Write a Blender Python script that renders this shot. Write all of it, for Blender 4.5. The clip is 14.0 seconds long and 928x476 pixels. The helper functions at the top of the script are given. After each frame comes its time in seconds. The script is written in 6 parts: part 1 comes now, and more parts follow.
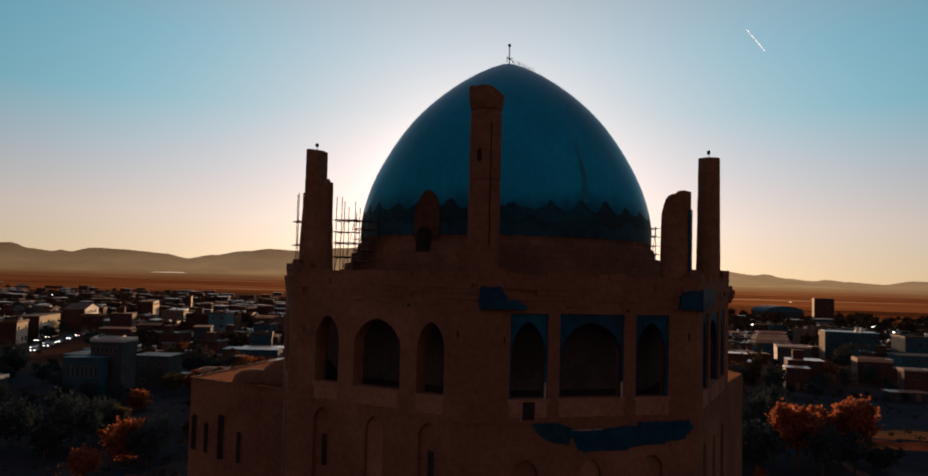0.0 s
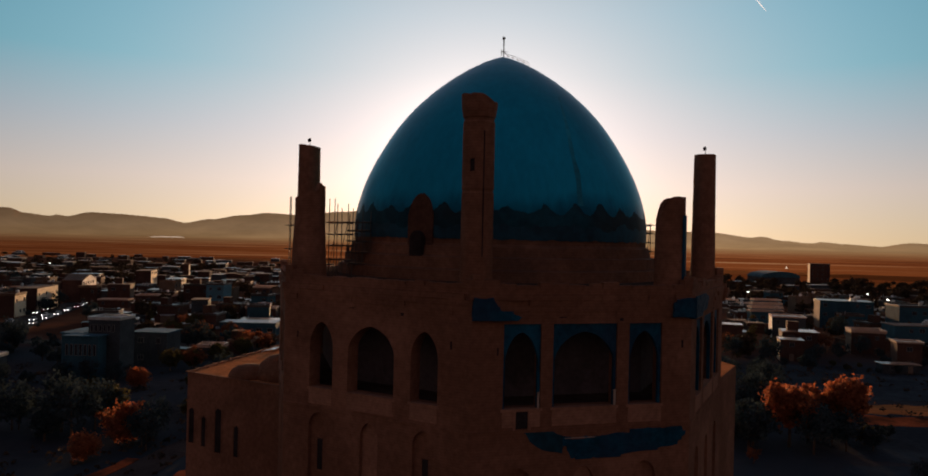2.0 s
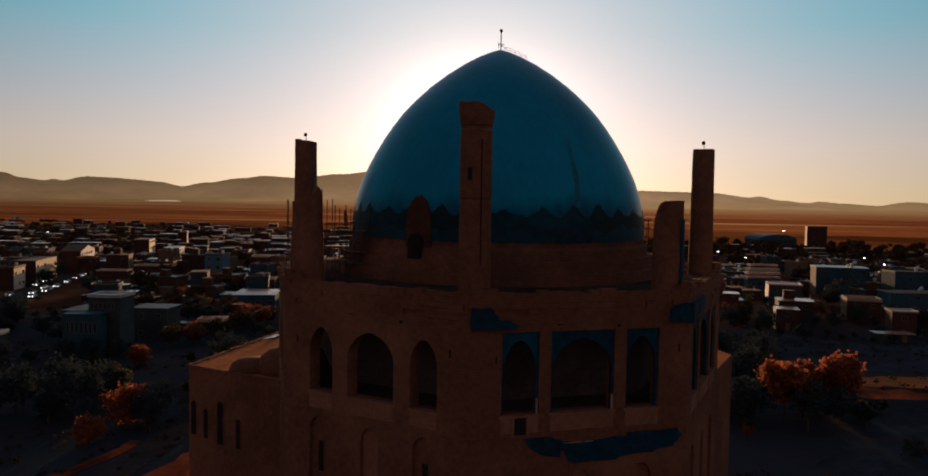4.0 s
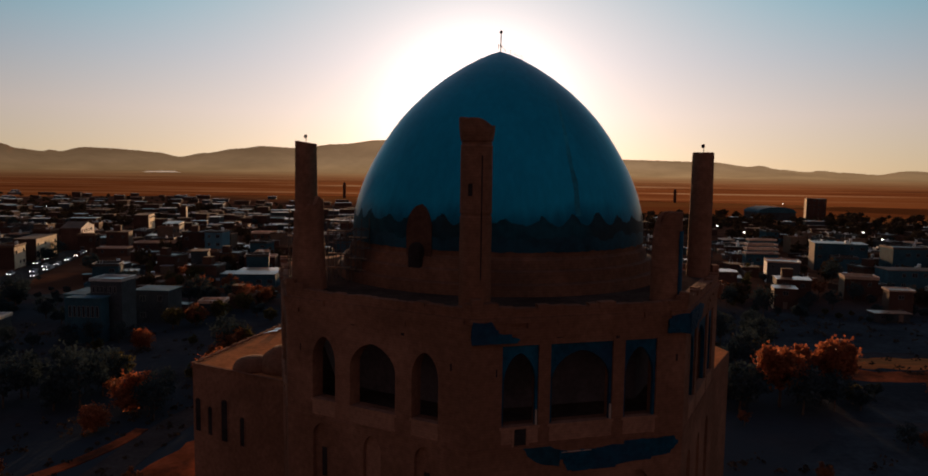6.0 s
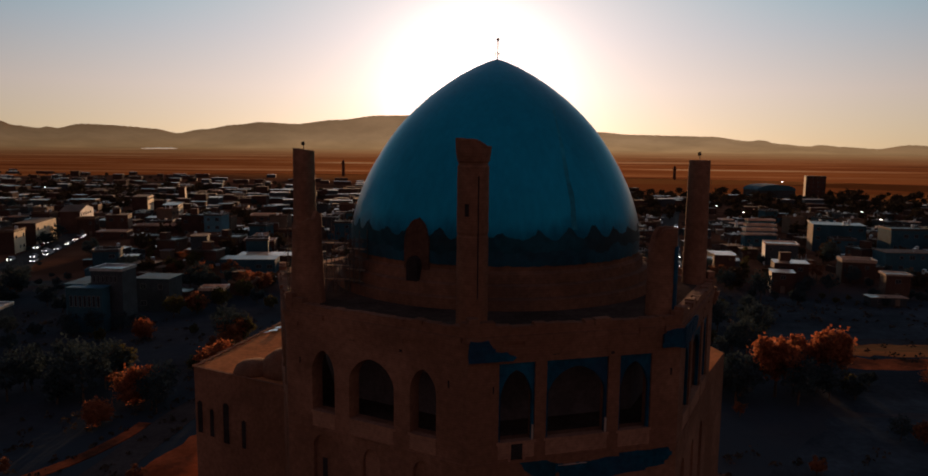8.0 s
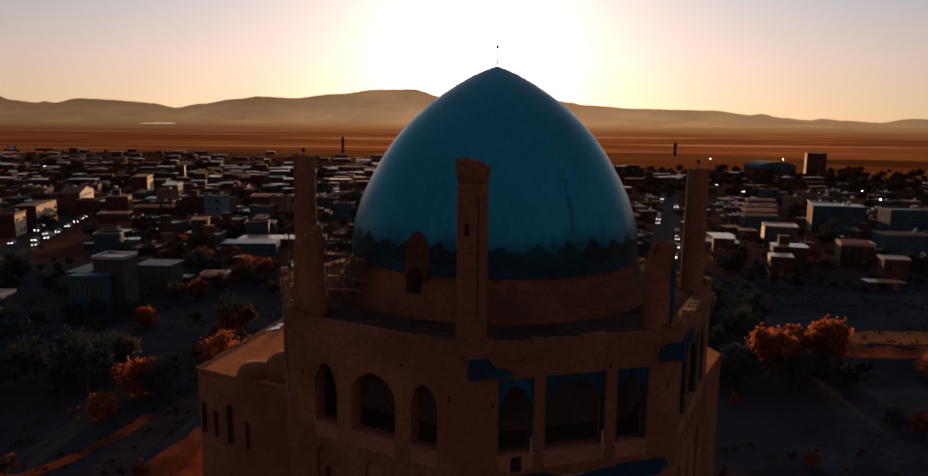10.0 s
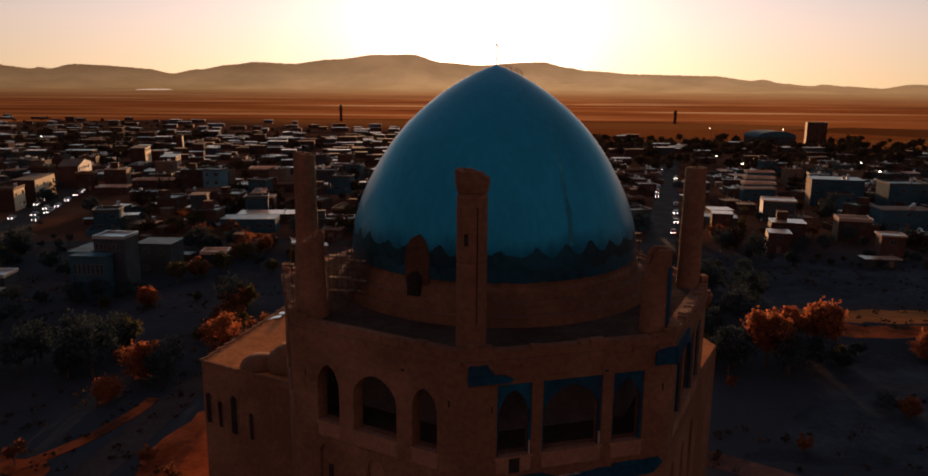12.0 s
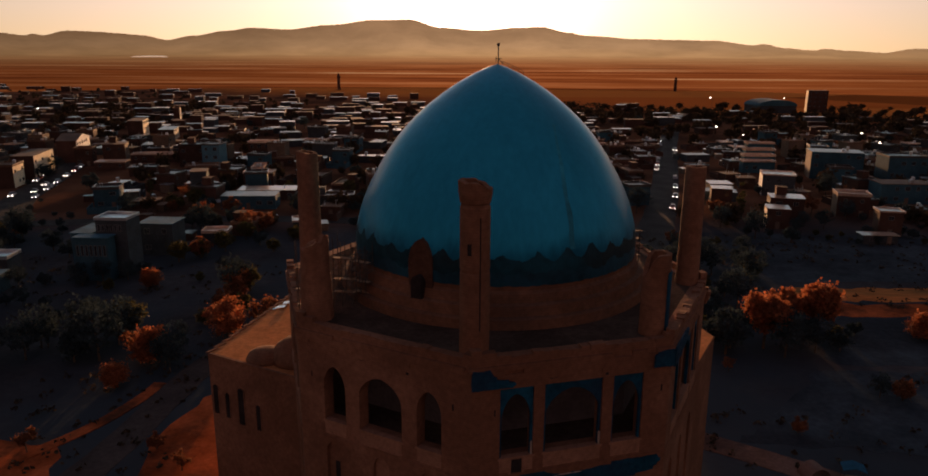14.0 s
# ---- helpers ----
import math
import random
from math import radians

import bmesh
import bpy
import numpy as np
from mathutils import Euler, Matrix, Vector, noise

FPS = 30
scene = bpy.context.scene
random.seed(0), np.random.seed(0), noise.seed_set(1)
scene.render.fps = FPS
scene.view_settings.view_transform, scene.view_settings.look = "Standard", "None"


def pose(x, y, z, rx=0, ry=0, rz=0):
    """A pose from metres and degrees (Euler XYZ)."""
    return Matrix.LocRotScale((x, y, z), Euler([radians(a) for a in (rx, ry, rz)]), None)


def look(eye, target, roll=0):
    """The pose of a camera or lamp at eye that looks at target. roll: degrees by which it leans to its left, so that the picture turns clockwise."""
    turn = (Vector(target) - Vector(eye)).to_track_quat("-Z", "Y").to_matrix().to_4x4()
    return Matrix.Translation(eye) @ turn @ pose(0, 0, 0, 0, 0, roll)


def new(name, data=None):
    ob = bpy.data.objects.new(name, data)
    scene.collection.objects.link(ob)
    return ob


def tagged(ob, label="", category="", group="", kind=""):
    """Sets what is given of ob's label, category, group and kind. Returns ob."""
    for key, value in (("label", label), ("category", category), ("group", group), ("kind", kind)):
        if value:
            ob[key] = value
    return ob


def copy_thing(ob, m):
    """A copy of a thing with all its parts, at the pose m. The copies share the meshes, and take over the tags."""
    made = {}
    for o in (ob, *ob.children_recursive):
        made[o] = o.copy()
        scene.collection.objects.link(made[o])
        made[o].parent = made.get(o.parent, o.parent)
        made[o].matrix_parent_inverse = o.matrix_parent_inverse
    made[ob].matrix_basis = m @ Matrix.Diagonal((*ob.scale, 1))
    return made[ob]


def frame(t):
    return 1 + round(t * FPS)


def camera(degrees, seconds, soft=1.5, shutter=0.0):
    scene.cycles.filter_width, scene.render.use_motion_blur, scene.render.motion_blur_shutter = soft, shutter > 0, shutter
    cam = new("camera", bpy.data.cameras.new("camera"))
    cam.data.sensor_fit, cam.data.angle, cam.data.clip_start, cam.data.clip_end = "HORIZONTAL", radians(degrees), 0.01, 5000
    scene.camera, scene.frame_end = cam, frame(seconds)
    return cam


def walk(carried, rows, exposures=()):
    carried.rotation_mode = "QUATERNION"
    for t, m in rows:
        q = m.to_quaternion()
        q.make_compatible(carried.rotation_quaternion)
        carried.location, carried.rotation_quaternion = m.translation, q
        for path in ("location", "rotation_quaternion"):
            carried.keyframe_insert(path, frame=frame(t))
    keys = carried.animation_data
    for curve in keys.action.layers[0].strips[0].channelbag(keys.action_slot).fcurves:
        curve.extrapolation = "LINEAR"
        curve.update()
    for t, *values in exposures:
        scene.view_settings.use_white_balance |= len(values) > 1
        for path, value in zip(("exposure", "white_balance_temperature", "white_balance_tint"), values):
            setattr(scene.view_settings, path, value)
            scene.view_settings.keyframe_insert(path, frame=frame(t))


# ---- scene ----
import itertools
from math import cos, sin, tan, pi, atan2, hypot

cam = camera(64.6, 14.0, soft=1.75)
PATH = [
    (0, (0.523, 0.082, 28.945), (0.511, 2.08, 29.046), 1.5),
    (0.5, (0.658, 0.077, 29.737), (0.648, 2.076, 29.806), 1.4),
    (1, (0.669, 0.057, 30.466), (0.662, 2.056, 30.507), 1.4),
    (1.5, (0.689, 0.232, 31.252), (0.684, 2.232, 31.274), 1.3),
    (2, (0.743, 0.268, 32.014), (0.74, 2.268, 32.014), 1.3),
    (2.5, (0.792, 0.379, 32.767), (0.789, 2.379, 32.737), 1.2),
    (3, (0.771, 0.392, 33.551), (0.771, 2.392, 33.496), 1.1),
    (5.5, (0.564, 0.252, 37.306), (0.571, 2.245, 37.134), 0.8),
    (6, (0.553, 0.184, 38.037), (0.561, 2.175, 37.849), 0.8),
    (6.5, (0.516, 0.091, 38.733), (0.525, 2.08, 38.526), 0.7),
    (7, (0.568, 0.061, 39.479), (0.577, 2.048, 39.255), 0.7),
    (7.5, (0.612, 0.06, 40.165), (0.622, 2.046, 39.925), 0.6),
    (8, (0.696, 0.062, 40.952), (0.706, 2.046, 40.697), 0.6),
    (10.5, (0.66, -0.083, 44.676), (0.671, 1.887, 44.331), 0.5),
    (11, (0.608, -0.173, 45.451), (0.62, 1.794, 45.085), 0.5),
    (11.5, (0.61, -0.324, 46.192), (0.623, 1.638, 45.807), 0.5),
    (12, (0.617, -0.17, 46.855), (0.631, 1.786, 46.441), 0.5),
    (12.5, (0.527, -0.278, 47.668), (0.542, 1.672, 47.223), 0.4),
    (13, (0.428, -0.364, 48.433), (0.443, 1.581, 47.968), 0.4),
    (13.5, (0.369, -0.243, 49.081), (0.386, 1.698, 48.598), 0.4),
    (14, (0.319, -0.287, 49.82), (0.336, 1.649, 49.318), 0.3),
]
EXPOSURES = [(0.0, -0.12, 6900, 14), (3.0, -0.22, 6900, 14), (6.5, -0.30, 6800, 14), (8.2, -0.32, 6900, 15), (10.3, -0.06, 7700, 23), (14.0, 0.12, 7800, 24)]
walk(cam, [(t, look(eye, target, roll)) for t, eye, target, roll in PATH], EXPOSURES)

# ---------------------------------------------------------------- light
SUN_AZ, SUN_EL = 1.2, 3.2            # degrees: from straight ahead to the right, and above the horizon
SUN_DIR = Vector((sin(radians(SUN_AZ)) * cos(radians(SUN_EL)), cos(radians(SUN_AZ)) * cos(radians(SUN_EL)), sin(radians(SUN_EL))))


def make_world():
    w = bpy.data.worlds.new("sky")
    scene.world = w
    w.use_nodes = True
    nt = w.node_tree
    nt.nodes.clear()
    out = nt.nodes.new("ShaderNodeOutputWorld")
    sky = nt.nodes.new("ShaderNodeTexSky")
    sky.sky_type = "NISHITA"
    sky.sun_disc = False
    sky.sun_elevation = radians(SUN_EL)
    sky.sun_rotation = radians(SUN_AZ)
    sky.altitude = 1800
    sky.air_density, sky.dust_density, sky.ozone_density = 1.0, 1.0, 3.0
    bg = nt.nodes.new("ShaderNodeBackground")
    bg.inputs["Strength"].default_value = 0.03
    nt.links.new(sky.outputs[0], bg.inputs["Color"])
    # haze: warm by the horizon, blue-green higher up, brightest round the low sun
    co = nt.nodes.new("ShaderNodeTexCoord")
    dot = nt.nodes.new("ShaderNodeVectorMath")
    dot.operation = "DOT_PRODUCT"
    dot.inputs[1].default_value = SUN_DIR
    nt.links.new(co.outputs["Generated"], dot.inputs[0])
    sep = nt.nodes.new("ShaderNodeSeparateXYZ")
    nt.links.new(co.outputs["Generated"], sep.inputs[0])

    def m(op, a, b=None):
        n = nt.nodes.new("ShaderNodeMath")
        n.operation = op
        for i, v in enumerate((a, b)):
            if v is None:
                continue
            if isinstance(v, (int, float)):
                n.inputs[i].default_value = v
            else:
                nt.links.new(v, n.inputs[i])
        return n.outputs[0]

    ramp = nt.nodes.new("ShaderNodeValToRGB")
    steps = [(0.0, (0.52, 0.40, 0.23)), (0.07, (0.48, 0.41, 0.37)), (0.139, (0.27, 0.37, 0.43)), (0.216, (0.03, 0.35, 0.465)), (0.29, (0.0, 0.32, 0.46)), (0.5, (0.10, 0.15, 0.22)), (1.0, (0.11, 0.11, 0.16))]
    el = ramp.color_ramp.elements
    while len(el) < len(steps):
        el.new(0.5)
    for e, (p, c) in zip(el, steps):
        e.position, e.color = p, (*c, 1)
    nt.links.new(sep.outputs["Z"], ramp.inputs[0])
    ang = m("ARCCOSINE", m("MINIMUM", dot.outputs["Value"], 0.999999))
    # a wide pinkish veil round the sun takes the blue out of the sky above it
    pink = nt.nodes.new("ShaderNodeValToRGB")
    steps = [(0.0, (0.52, 0.40, 0.23)), (0.07, (0.48, 0.41, 0.37)), (0.139, (0.34, 0.335, 0.36)), (0.216, (0.27, 0.265, 0.295)), (0.29, (0.22, 0.27, 0.32)), (0.5, (0.10, 0.15, 0.22)), (1.0, (0.11, 0.11, 0.16))]
    el = pink.color_ramp.elements
    while len(el) < len(steps):
        el.new(0.5)
    for e, (p, c) in zip(el, steps):
        e.position, e.color = p, (*c, 1)
    nt.links.new(sep.outputs["Z"], pink.inputs[0])
    veil = nt.nodes.new("ShaderNodeMapRange")
    veil.interpolation_type = "SMOOTHSTEP"
    veil.inputs["From Min"].default_value, veil.inputs["From Max"].default_value = radians(30), radians(9)
    veil.inputs["To Max"].default_value = 0.56
    nt.links.new(ang, veil.inputs["Value"])
    both = nt.nodes.new("ShaderNodeMix")
    both.data_type = "RGBA"
    nt.links.new(veil.outputs[0], both.inputs[0])
    nt.links.new(ramp.outputs[0], both.inputs[6])
    nt.links.new(pink.outputs[0], both.inputs[7])
    haze = nt.nodes.new("ShaderNodeBackground")
    nt.links.new(both.outputs[2], haze.inputs["Color"])
    nt.links.new(m("MULTIPLY", m("EXPONENT", m("MULTIPLY", m("POWER", m("DIVIDE", ang, radians(62.0)), 2.0), -1.0)), 1.10), haze.inputs["Strength"])
    # the dusky pink sky opposite the sun
    dusk_ramp = nt.nodes.new("ShaderNodeValToRGB")
    steps = [(0.0, (0.34, 0.15, 0.085)), (0.2, (0.46, 0.23, 0.15)), (0.45, (0.30, 0.20, 0.19)), (0.75, (0.12, 0.135, 0.22)), (1.0, (0.085, 0.13, 0.28))]
    el = dusk_ramp.color_ramp.elements
    while len(el) < len(steps):
        el.new(0.5)
    for e, (p, c) in zip(el, steps):
        e.position, e.color = p, (*c, 1)
    nt.links.new(sep.outputs["Z"], dusk_ramp.inputs[0])
    dusk = nt.nodes.new("ShaderNodeBackground")
    nt.links.new(dusk_ramp.outputs[0], dusk.inputs["Color"])
    back = nt.nodes.new("ShaderNodeMapRange")
    back.interpolation_type = "SMOOTHSTEP"
    back.inputs["From Min"].default_value, back.inputs["From Max"].default_value = radians(60), radians(130)
    back.inputs["To Max"].default_value = 0.48
    nt.links.new(ang, back.inputs["Value"])
    nt.links.new(back.outputs[0], dusk.inputs["Strength"])
    core = m("MULTIPLY", m("EXPONENT", m("MULTIPLY", m("POWER", m("DIVIDE", ang, radians(9.0)), 2.0), -1.0)), 0.5)
    hot = m("MULTIPLY", m("EXPONENT", m("MULTIPLY", m("POWER", m("DIVIDE", ang, radians(4.5)), 2.0), -1.0)), 3.0)
    wide = m("MULTIPLY", m("EXPONENT", m("DIVIDE", ang, -radians(18.0))), 1.02)
    glow = nt.nodes.new("ShaderNodeBackground")
    glow.inputs["Color"].default_value = (1.0, 0.77, 0.67, 1)
    nt.links.new(m("ADD", m("ADD", core, hot), wide), glow.inputs["Strength"])
    add, add2 = nt.nodes.new("ShaderNodeAddShader"), nt.nodes.new("ShaderNodeAddShader")
    nt.links.new(bg.outputs[0], add.inputs[0])
    nt.links.new(glow.outputs[0], add.inputs[1])
    nt.links.new(add.outputs[0], add2.inputs[0])
    nt.links.new(haze.outputs[0], add2.inputs[1])
    add3 = nt.nodes.new("ShaderNodeAddShader")
    nt.links.new(add2.outputs[0], add3.inputs[0])
    nt.links.new(dusk.outputs[0], add3.inputs[1])
    nt.links.new(add3.outputs[0], out.inputs["Surface"])


make_world()
sun = bpy.data.lights.new("sun", "SUN")
sun.energy, sun.angle, sun.color = 5.0, radians(0.6), (1.0, 0.58, 0.30)
sun_ob = new("sun", sun)
sun_ob.matrix_world = look(SUN_DIR * 300, (0, 0, 0))


# ---------------------------------------------------------------- materials
def material(name, base, rough=0.85, metal=0.0, vary=0.25, scale=1.0, fine=12.0, bump=0.3, second=None, spec=0.25, stretch=(1, 1, 1),
             per_object=0.0, translucent=0.0, island=0.0, mortar=None, grit=0.6, sheen=(1, 1, 1)):
    """A plain weathered surface: base colour varied at two scales, with fine relief. Sizes in metres."""
    mat = bpy.data.materials.new(name)
    mat.use_nodes = True
    nt = mat.node_tree
    b = nt.nodes["Principled BSDF"]
    b.inputs["Roughness"].default_value = rough
    b.inputs["Metallic"].default_value = metal
    b.inputs["Specular IOR Level"].default_value = spec
    geo = nt.nodes.new("ShaderNodeNewGeometry")
    mp = nt.nodes.new("ShaderNodeMapping")
    mp.inputs["Scale"].default_value = stretch
    nt.links.new(geo.outputs["Position"], mp.inputs["Vector"])

    def tex(size, detail):
        n = nt.nodes.new("ShaderNodeTexNoise")
        n.inputs["Scale"].default_value = 1.0 / size
        n.inputs["Detail"].default_value = detail
        n.inputs["Roughness"].default_value = 0.62
        nt.links.new(mp.outputs[0], n.inputs["Vector"])
        return n.outputs["Fac"]

    def ramp(fac, a, c, lo=0.35, hi=0.65):
        r = nt.nodes.new("ShaderNodeValToRGB")
        r.color_ramp.elements[0].position, r.color_ramp.elements[1].position = lo, hi
        r.color_ramp.elements[0].color, r.color_ramp.elements[1].color = (*a, 1), (*c, 1)
        nt.links.new(fac, r.inputs[0])
        return r.outputs[0]

    def mix(kind, fac, a, c):
        n = nt.nodes.new("ShaderNodeMix")
        n.data_type, n.blend_type = "RGBA", kind
        for sock, v in ((n.inputs[0], fac), (n.inputs[6], a), (n.inputs[7], c)):
            if isinstance(v, (int, float)):
                sock.default_value = v
            elif isinstance(v, tuple):
                sock.default_value = (*v, 1)
            else:
                nt.links.new(v, sock)
        return n.outputs[2]

    dark = tuple(c * (1 - vary) for c in base)
    light = tuple(min(1, c * (1 + vary)) for c in base)
    broad, grain = tex(scale * 4, 4), tex(scale / fine * 4, 6)
    col = ramp(broad, dark, light)
    if second:
        col = mix("MIX", ramp(tex(scale * 9, 5), (0, 0, 0), (1, 1, 1), 0.48, 0.60), col, second)
    col = mix("MULTIPLY", grit, col, ramp(grain, (0.6, 0.6, 0.6), (1.25, 1.25, 1.25), 0.3, 0.7))
    if mortar:
        wv = nt.nodes.new("ShaderNodeTexWave")
        wv.bands_direction = "Z"
        wv.inputs["Scale"].default_value = 1.0 / mortar / 6.2832 * 3.1416
        wv.inputs["Distortion"].default_value = 0.6
        nt.links.new(geo.outputs["Position"], wv.inputs["Vector"])
        col = mix("MULTIPLY", 0.28, col, ramp(wv.outputs["Fac"], (0.62, 0.6, 0.58), (1, 1, 1), 0.05, 0.3))
    if per_object or island:
        if per_object:
            src = nt.nodes.new("ShaderNodeObjectInfo").outputs["Random"]
        else:
            src = geo.outputs["Random Per Island"]
        k = per_object or island
        col = mix("MULTIPLY", 1.0, col, ramp(src, (1 - k, 1 - k, 1 - k), (1 + k, 1 + k * 0.9, 1 + k * 0.8), 0.0, 1.0))
    nt.links.new(col, b.inputs["Base Color"])
    b.inputs["Specular Tint"].default_value = (*sheen, 1)
    if bump:
        bp = nt.nodes.new("ShaderNodeBump")
        bp.inputs["Strength"].default_value = bump
        bp.inputs["Distance"].default_value = scale * 0.05
        nt.links.new(grain, bp.inputs["Height"])
        nt.links.new(bp.outputs[0], b.inputs["Normal"])
    if translucent:
        tr = nt.nodes.new("ShaderNodeBsdfTranslucent")
        nt.links.new(col, tr.inputs["Color"])
        ms = nt.nodes.new("ShaderNodeMixShader")
        ms.inputs[0].default_value = translucent
        nt.links.new(b.outputs[0], ms.inputs[1])
        nt.links.new(tr.outputs[0], ms.inputs[2])
        nt.links.new(ms.outputs[0], nt.nodes["Material Output"].inputs["Surface"])
    return mat


BRICK = material("old_brick", (0.29, 0.134, 0.080), 0.95, spec=0.04, vary=0.22, scale=1.2, second=(0.23, 0.103, 0.060), mortar=0.30)
BRICK_PALE = material("repaired_brick", (0.37, 0.180, 0.110), 0.95, spec=0.04, vary=0.15, scale=1.0, mortar=0.30)
GALLERY_SHADE = material("gallery_shade_plaster", (0.11, 0.09, 0.09), 0.95, vary=0.3, scale=1.0)
TURQUOISE = material("turquoise_glaze", (0.001, 0.345, 0.520), 0.30, spec=0.10, vary=0.10, scale=2.6, fine=25, bump=0.05, second=(0.001, 0.265, 0.40), grit=0.25, sheen=(0.05, 0.6, 0.9), stretch=(1, 1, 0.16))


def wear_glaze(mat, worn):
    """Glaze gone dull in ragged flakes towards the foot of the dome."""
    nt = mat.node_tree
    b = nt.nodes["Principled BSDF"]
    clean = b.inputs["Base Color"].links[0].from_socket
    geo = nt.nodes.new("ShaderNodeNewGeometry")
    sep = nt.nodes.new("ShaderNodeSeparateXYZ")
    nt.links.new(geo.outputs["Position"], sep.inputs[0])
    level = sep.outputs["Z"]
    for size, amount, tall in ((2.6, 2.6, 0.35), (0.5, 1.0, 0.6)):
        mp = nt.nodes.new("ShaderNodeMapping")
        mp.inputs["Scale"].default_value = (1, 1, tall)
        nt.links.new(geo.outputs["Position"], mp.inputs["Vector"])
        n = nt.nodes.new("ShaderNodeTexNoise")
        n.inputs["Scale"].default_value, n.inputs["Detail"].default_value = 1 / size, 5
        nt.links.new(mp.outputs[0], n.inputs["Vector"])
        ma = nt.nodes.new("ShaderNodeMath")
        ma.operation = "MULTIPLY_ADD"
        ma.inputs[1].default_value = amount
        nt.links.new(n.outputs["Fac"], ma.inputs[0])
        nt.links.new(level, ma.inputs[2])
        level = ma.outputs[0]
    mr = nt.nodes.new("ShaderNodeMapRange")
    mr.interpolation_type = "SMOOTHSTEP"
    mr.inputs["From Min"].default_value, mr.inputs["From Max"].default_value = 35.6, 37.6
    nt.links.new(level, mr.inputs["Value"])
    mx = nt.nodes.new("ShaderNodeMix")
    mx.data_type = "RGBA"
    mx.inputs[6].default_value = (*worn, 1)
    nt.links.new(mr.outputs[0], mx.inputs[0])
    nt.links.new(clean, mx.inputs[7])
    nt.links.new(mx.outputs[2], b.inputs["Base Color"])


wear_glaze(TURQUOISE, (0.003, 0.12, 0.19))
TEAL = material("darkened_teal_glaze", (0.005, 0.055, 0.076), 0.6, spec=0.12, vary=0.35, scale=1.6, fine=8, bump=0.2, second=(0.020, 0.038, 0.044))
# a darker brick than that of the walls
DARKER_BRICK = material("darker_brown_brick", (0.22, 0.105, 0.062), 0.95, spec=0.04, vary=0.3, scale=1.2, second=(0.14, 0.075, 0.05), mortar=0.30)
# the darkest brick, for the surrounds of the drum windows
DARKEST_BRICK = material("darkest_brown_brick", (0.115, 0.056, 0.036), 0.95, spec=0.04, vary=0.3, scale=0.9)
NAVY = material("navy_glaze", (0.003, 0.055, 0.085), 0.6, spec=0.25, vary=0.35, scale=1.2, fine=8, bump=0.2)
BLUE_TILE = material("blue_wall_tile", (0.004, 0.072, 0.120), 0.6, spec=0.1, vary=0.4, scale=0.8, fine=8, bump=0.25, second=(0.014, 0.05, 0.09))
STREAK = material("dull_glaze_streak", (0.003, 0.30, 0.41), 0.55, spec=0.2, vary=0.3, scale=1.5)
ROOF_CLAY = material("clay_roof_skin", (0.58, 0.225, 0.09), 1.0, spec=0.0, vary=0.2, scale=1.5)
TERRACE = material("terrace_paving", (0.09, 0.06, 0.045), 1.0, spec=0.0, vary=0.3, scale=1.0)
STEEL = material("dull_steel", (0.09, 0.075, 0.065), 0.6, 0.4, vary=0.3, scale=0.4)
PLANK = material("scaffold_plank", (0.26, 0.17, 0.10), 0.85, vary=0.3, scale=0.5)
# near-black standing for shade in openings; also on the floodlight heads
HOLE = material("near_black_opening_shade", (0.040, 0.031, 0.029), 1.0, spec=0.0, vary=0.3, scale=0.6)
STONE = material("pale_sill_stone", (0.47, 0.36, 0.28), 0.85, vary=0.2, scale=0.5)


# ---------------------------------------------------------------- mesh helpers
def part(name, bm, mat, parent=None, label="", matrix=None, smooth=False, kind=""):
    me = bpy.data.meshes.new(name)
    bmesh.ops.recalc_face_normals(bm, faces=bm.faces)
    bm.to_mesh(me)
    bm.free()
    for p in me.polygons:
        p.use_smooth = smooth
    me.materials.append(mat)
    ob = new(name, me)
    if parent is not None:
        ob.parent = parent
    if matrix is not None:
        ob.matrix_local = matrix
    if label or kind:
        tagged(ob, label, kind=kind)
    return ob


def thing(name, label, category, group="", kind="", matrix=None):
    ob = tagged(new(name), label, category, group, kind)
    ob.empty_display_size = 0.2
    if matrix is not None:
        ob.matrix_basis = matrix
    return ob


def box(bm, x0, y0, z0, x1, y1, z1):
    v = [bm.verts.new(p) for p in itertools.product((x0, x1), (y0, y1), (z0, z1))]
    for f in ((0, 1, 3, 2), (4, 6, 7, 5), (0, 4, 5, 1), (2, 3, 7, 6), (0, 2, 6, 4), (1, 5, 7, 3)):
        bm.faces.new([v[i] for i in f])


def prism(bm, pts, v0, v1):
    """A polygon in (u, z) drawn out from v0 to v1."""
    a = [bm.verts.new((u, v0, z)) for u, z in pts]
    c = [bm.verts.new((u, v1, z)) for u, z in pts]
    bm.faces.new(a)
    bm.faces.new(list(reversed(c)))
    for i in range(len(pts)):
        j = (i + 1) % len(pts)
        bm.faces.new((a[j], a[i], c[i], c[j]))


def bar(bm, p, q, r, n=6):
    """A round bar from p to q."""
    p, q = Vector(p), Vector(q)
    turn = (q - p).to_track_quat("Z", "Y").to_matrix()
    rings = []
    for o in (p, q):
        rings.append([bm.verts.new(o + turn @ Vector((r * cos(2 * pi * i / n), r * sin(2 * pi * i / n), 0))) for i in range(n)])
    for i in range(n):
        j = (i + 1) % n
        bm.faces.new((rings[0][i], rings[0][j], rings[1][j], rings[1][i]))
    bm.faces.new(list(reversed(rings[0])))
    bm.faces.new(rings[1])


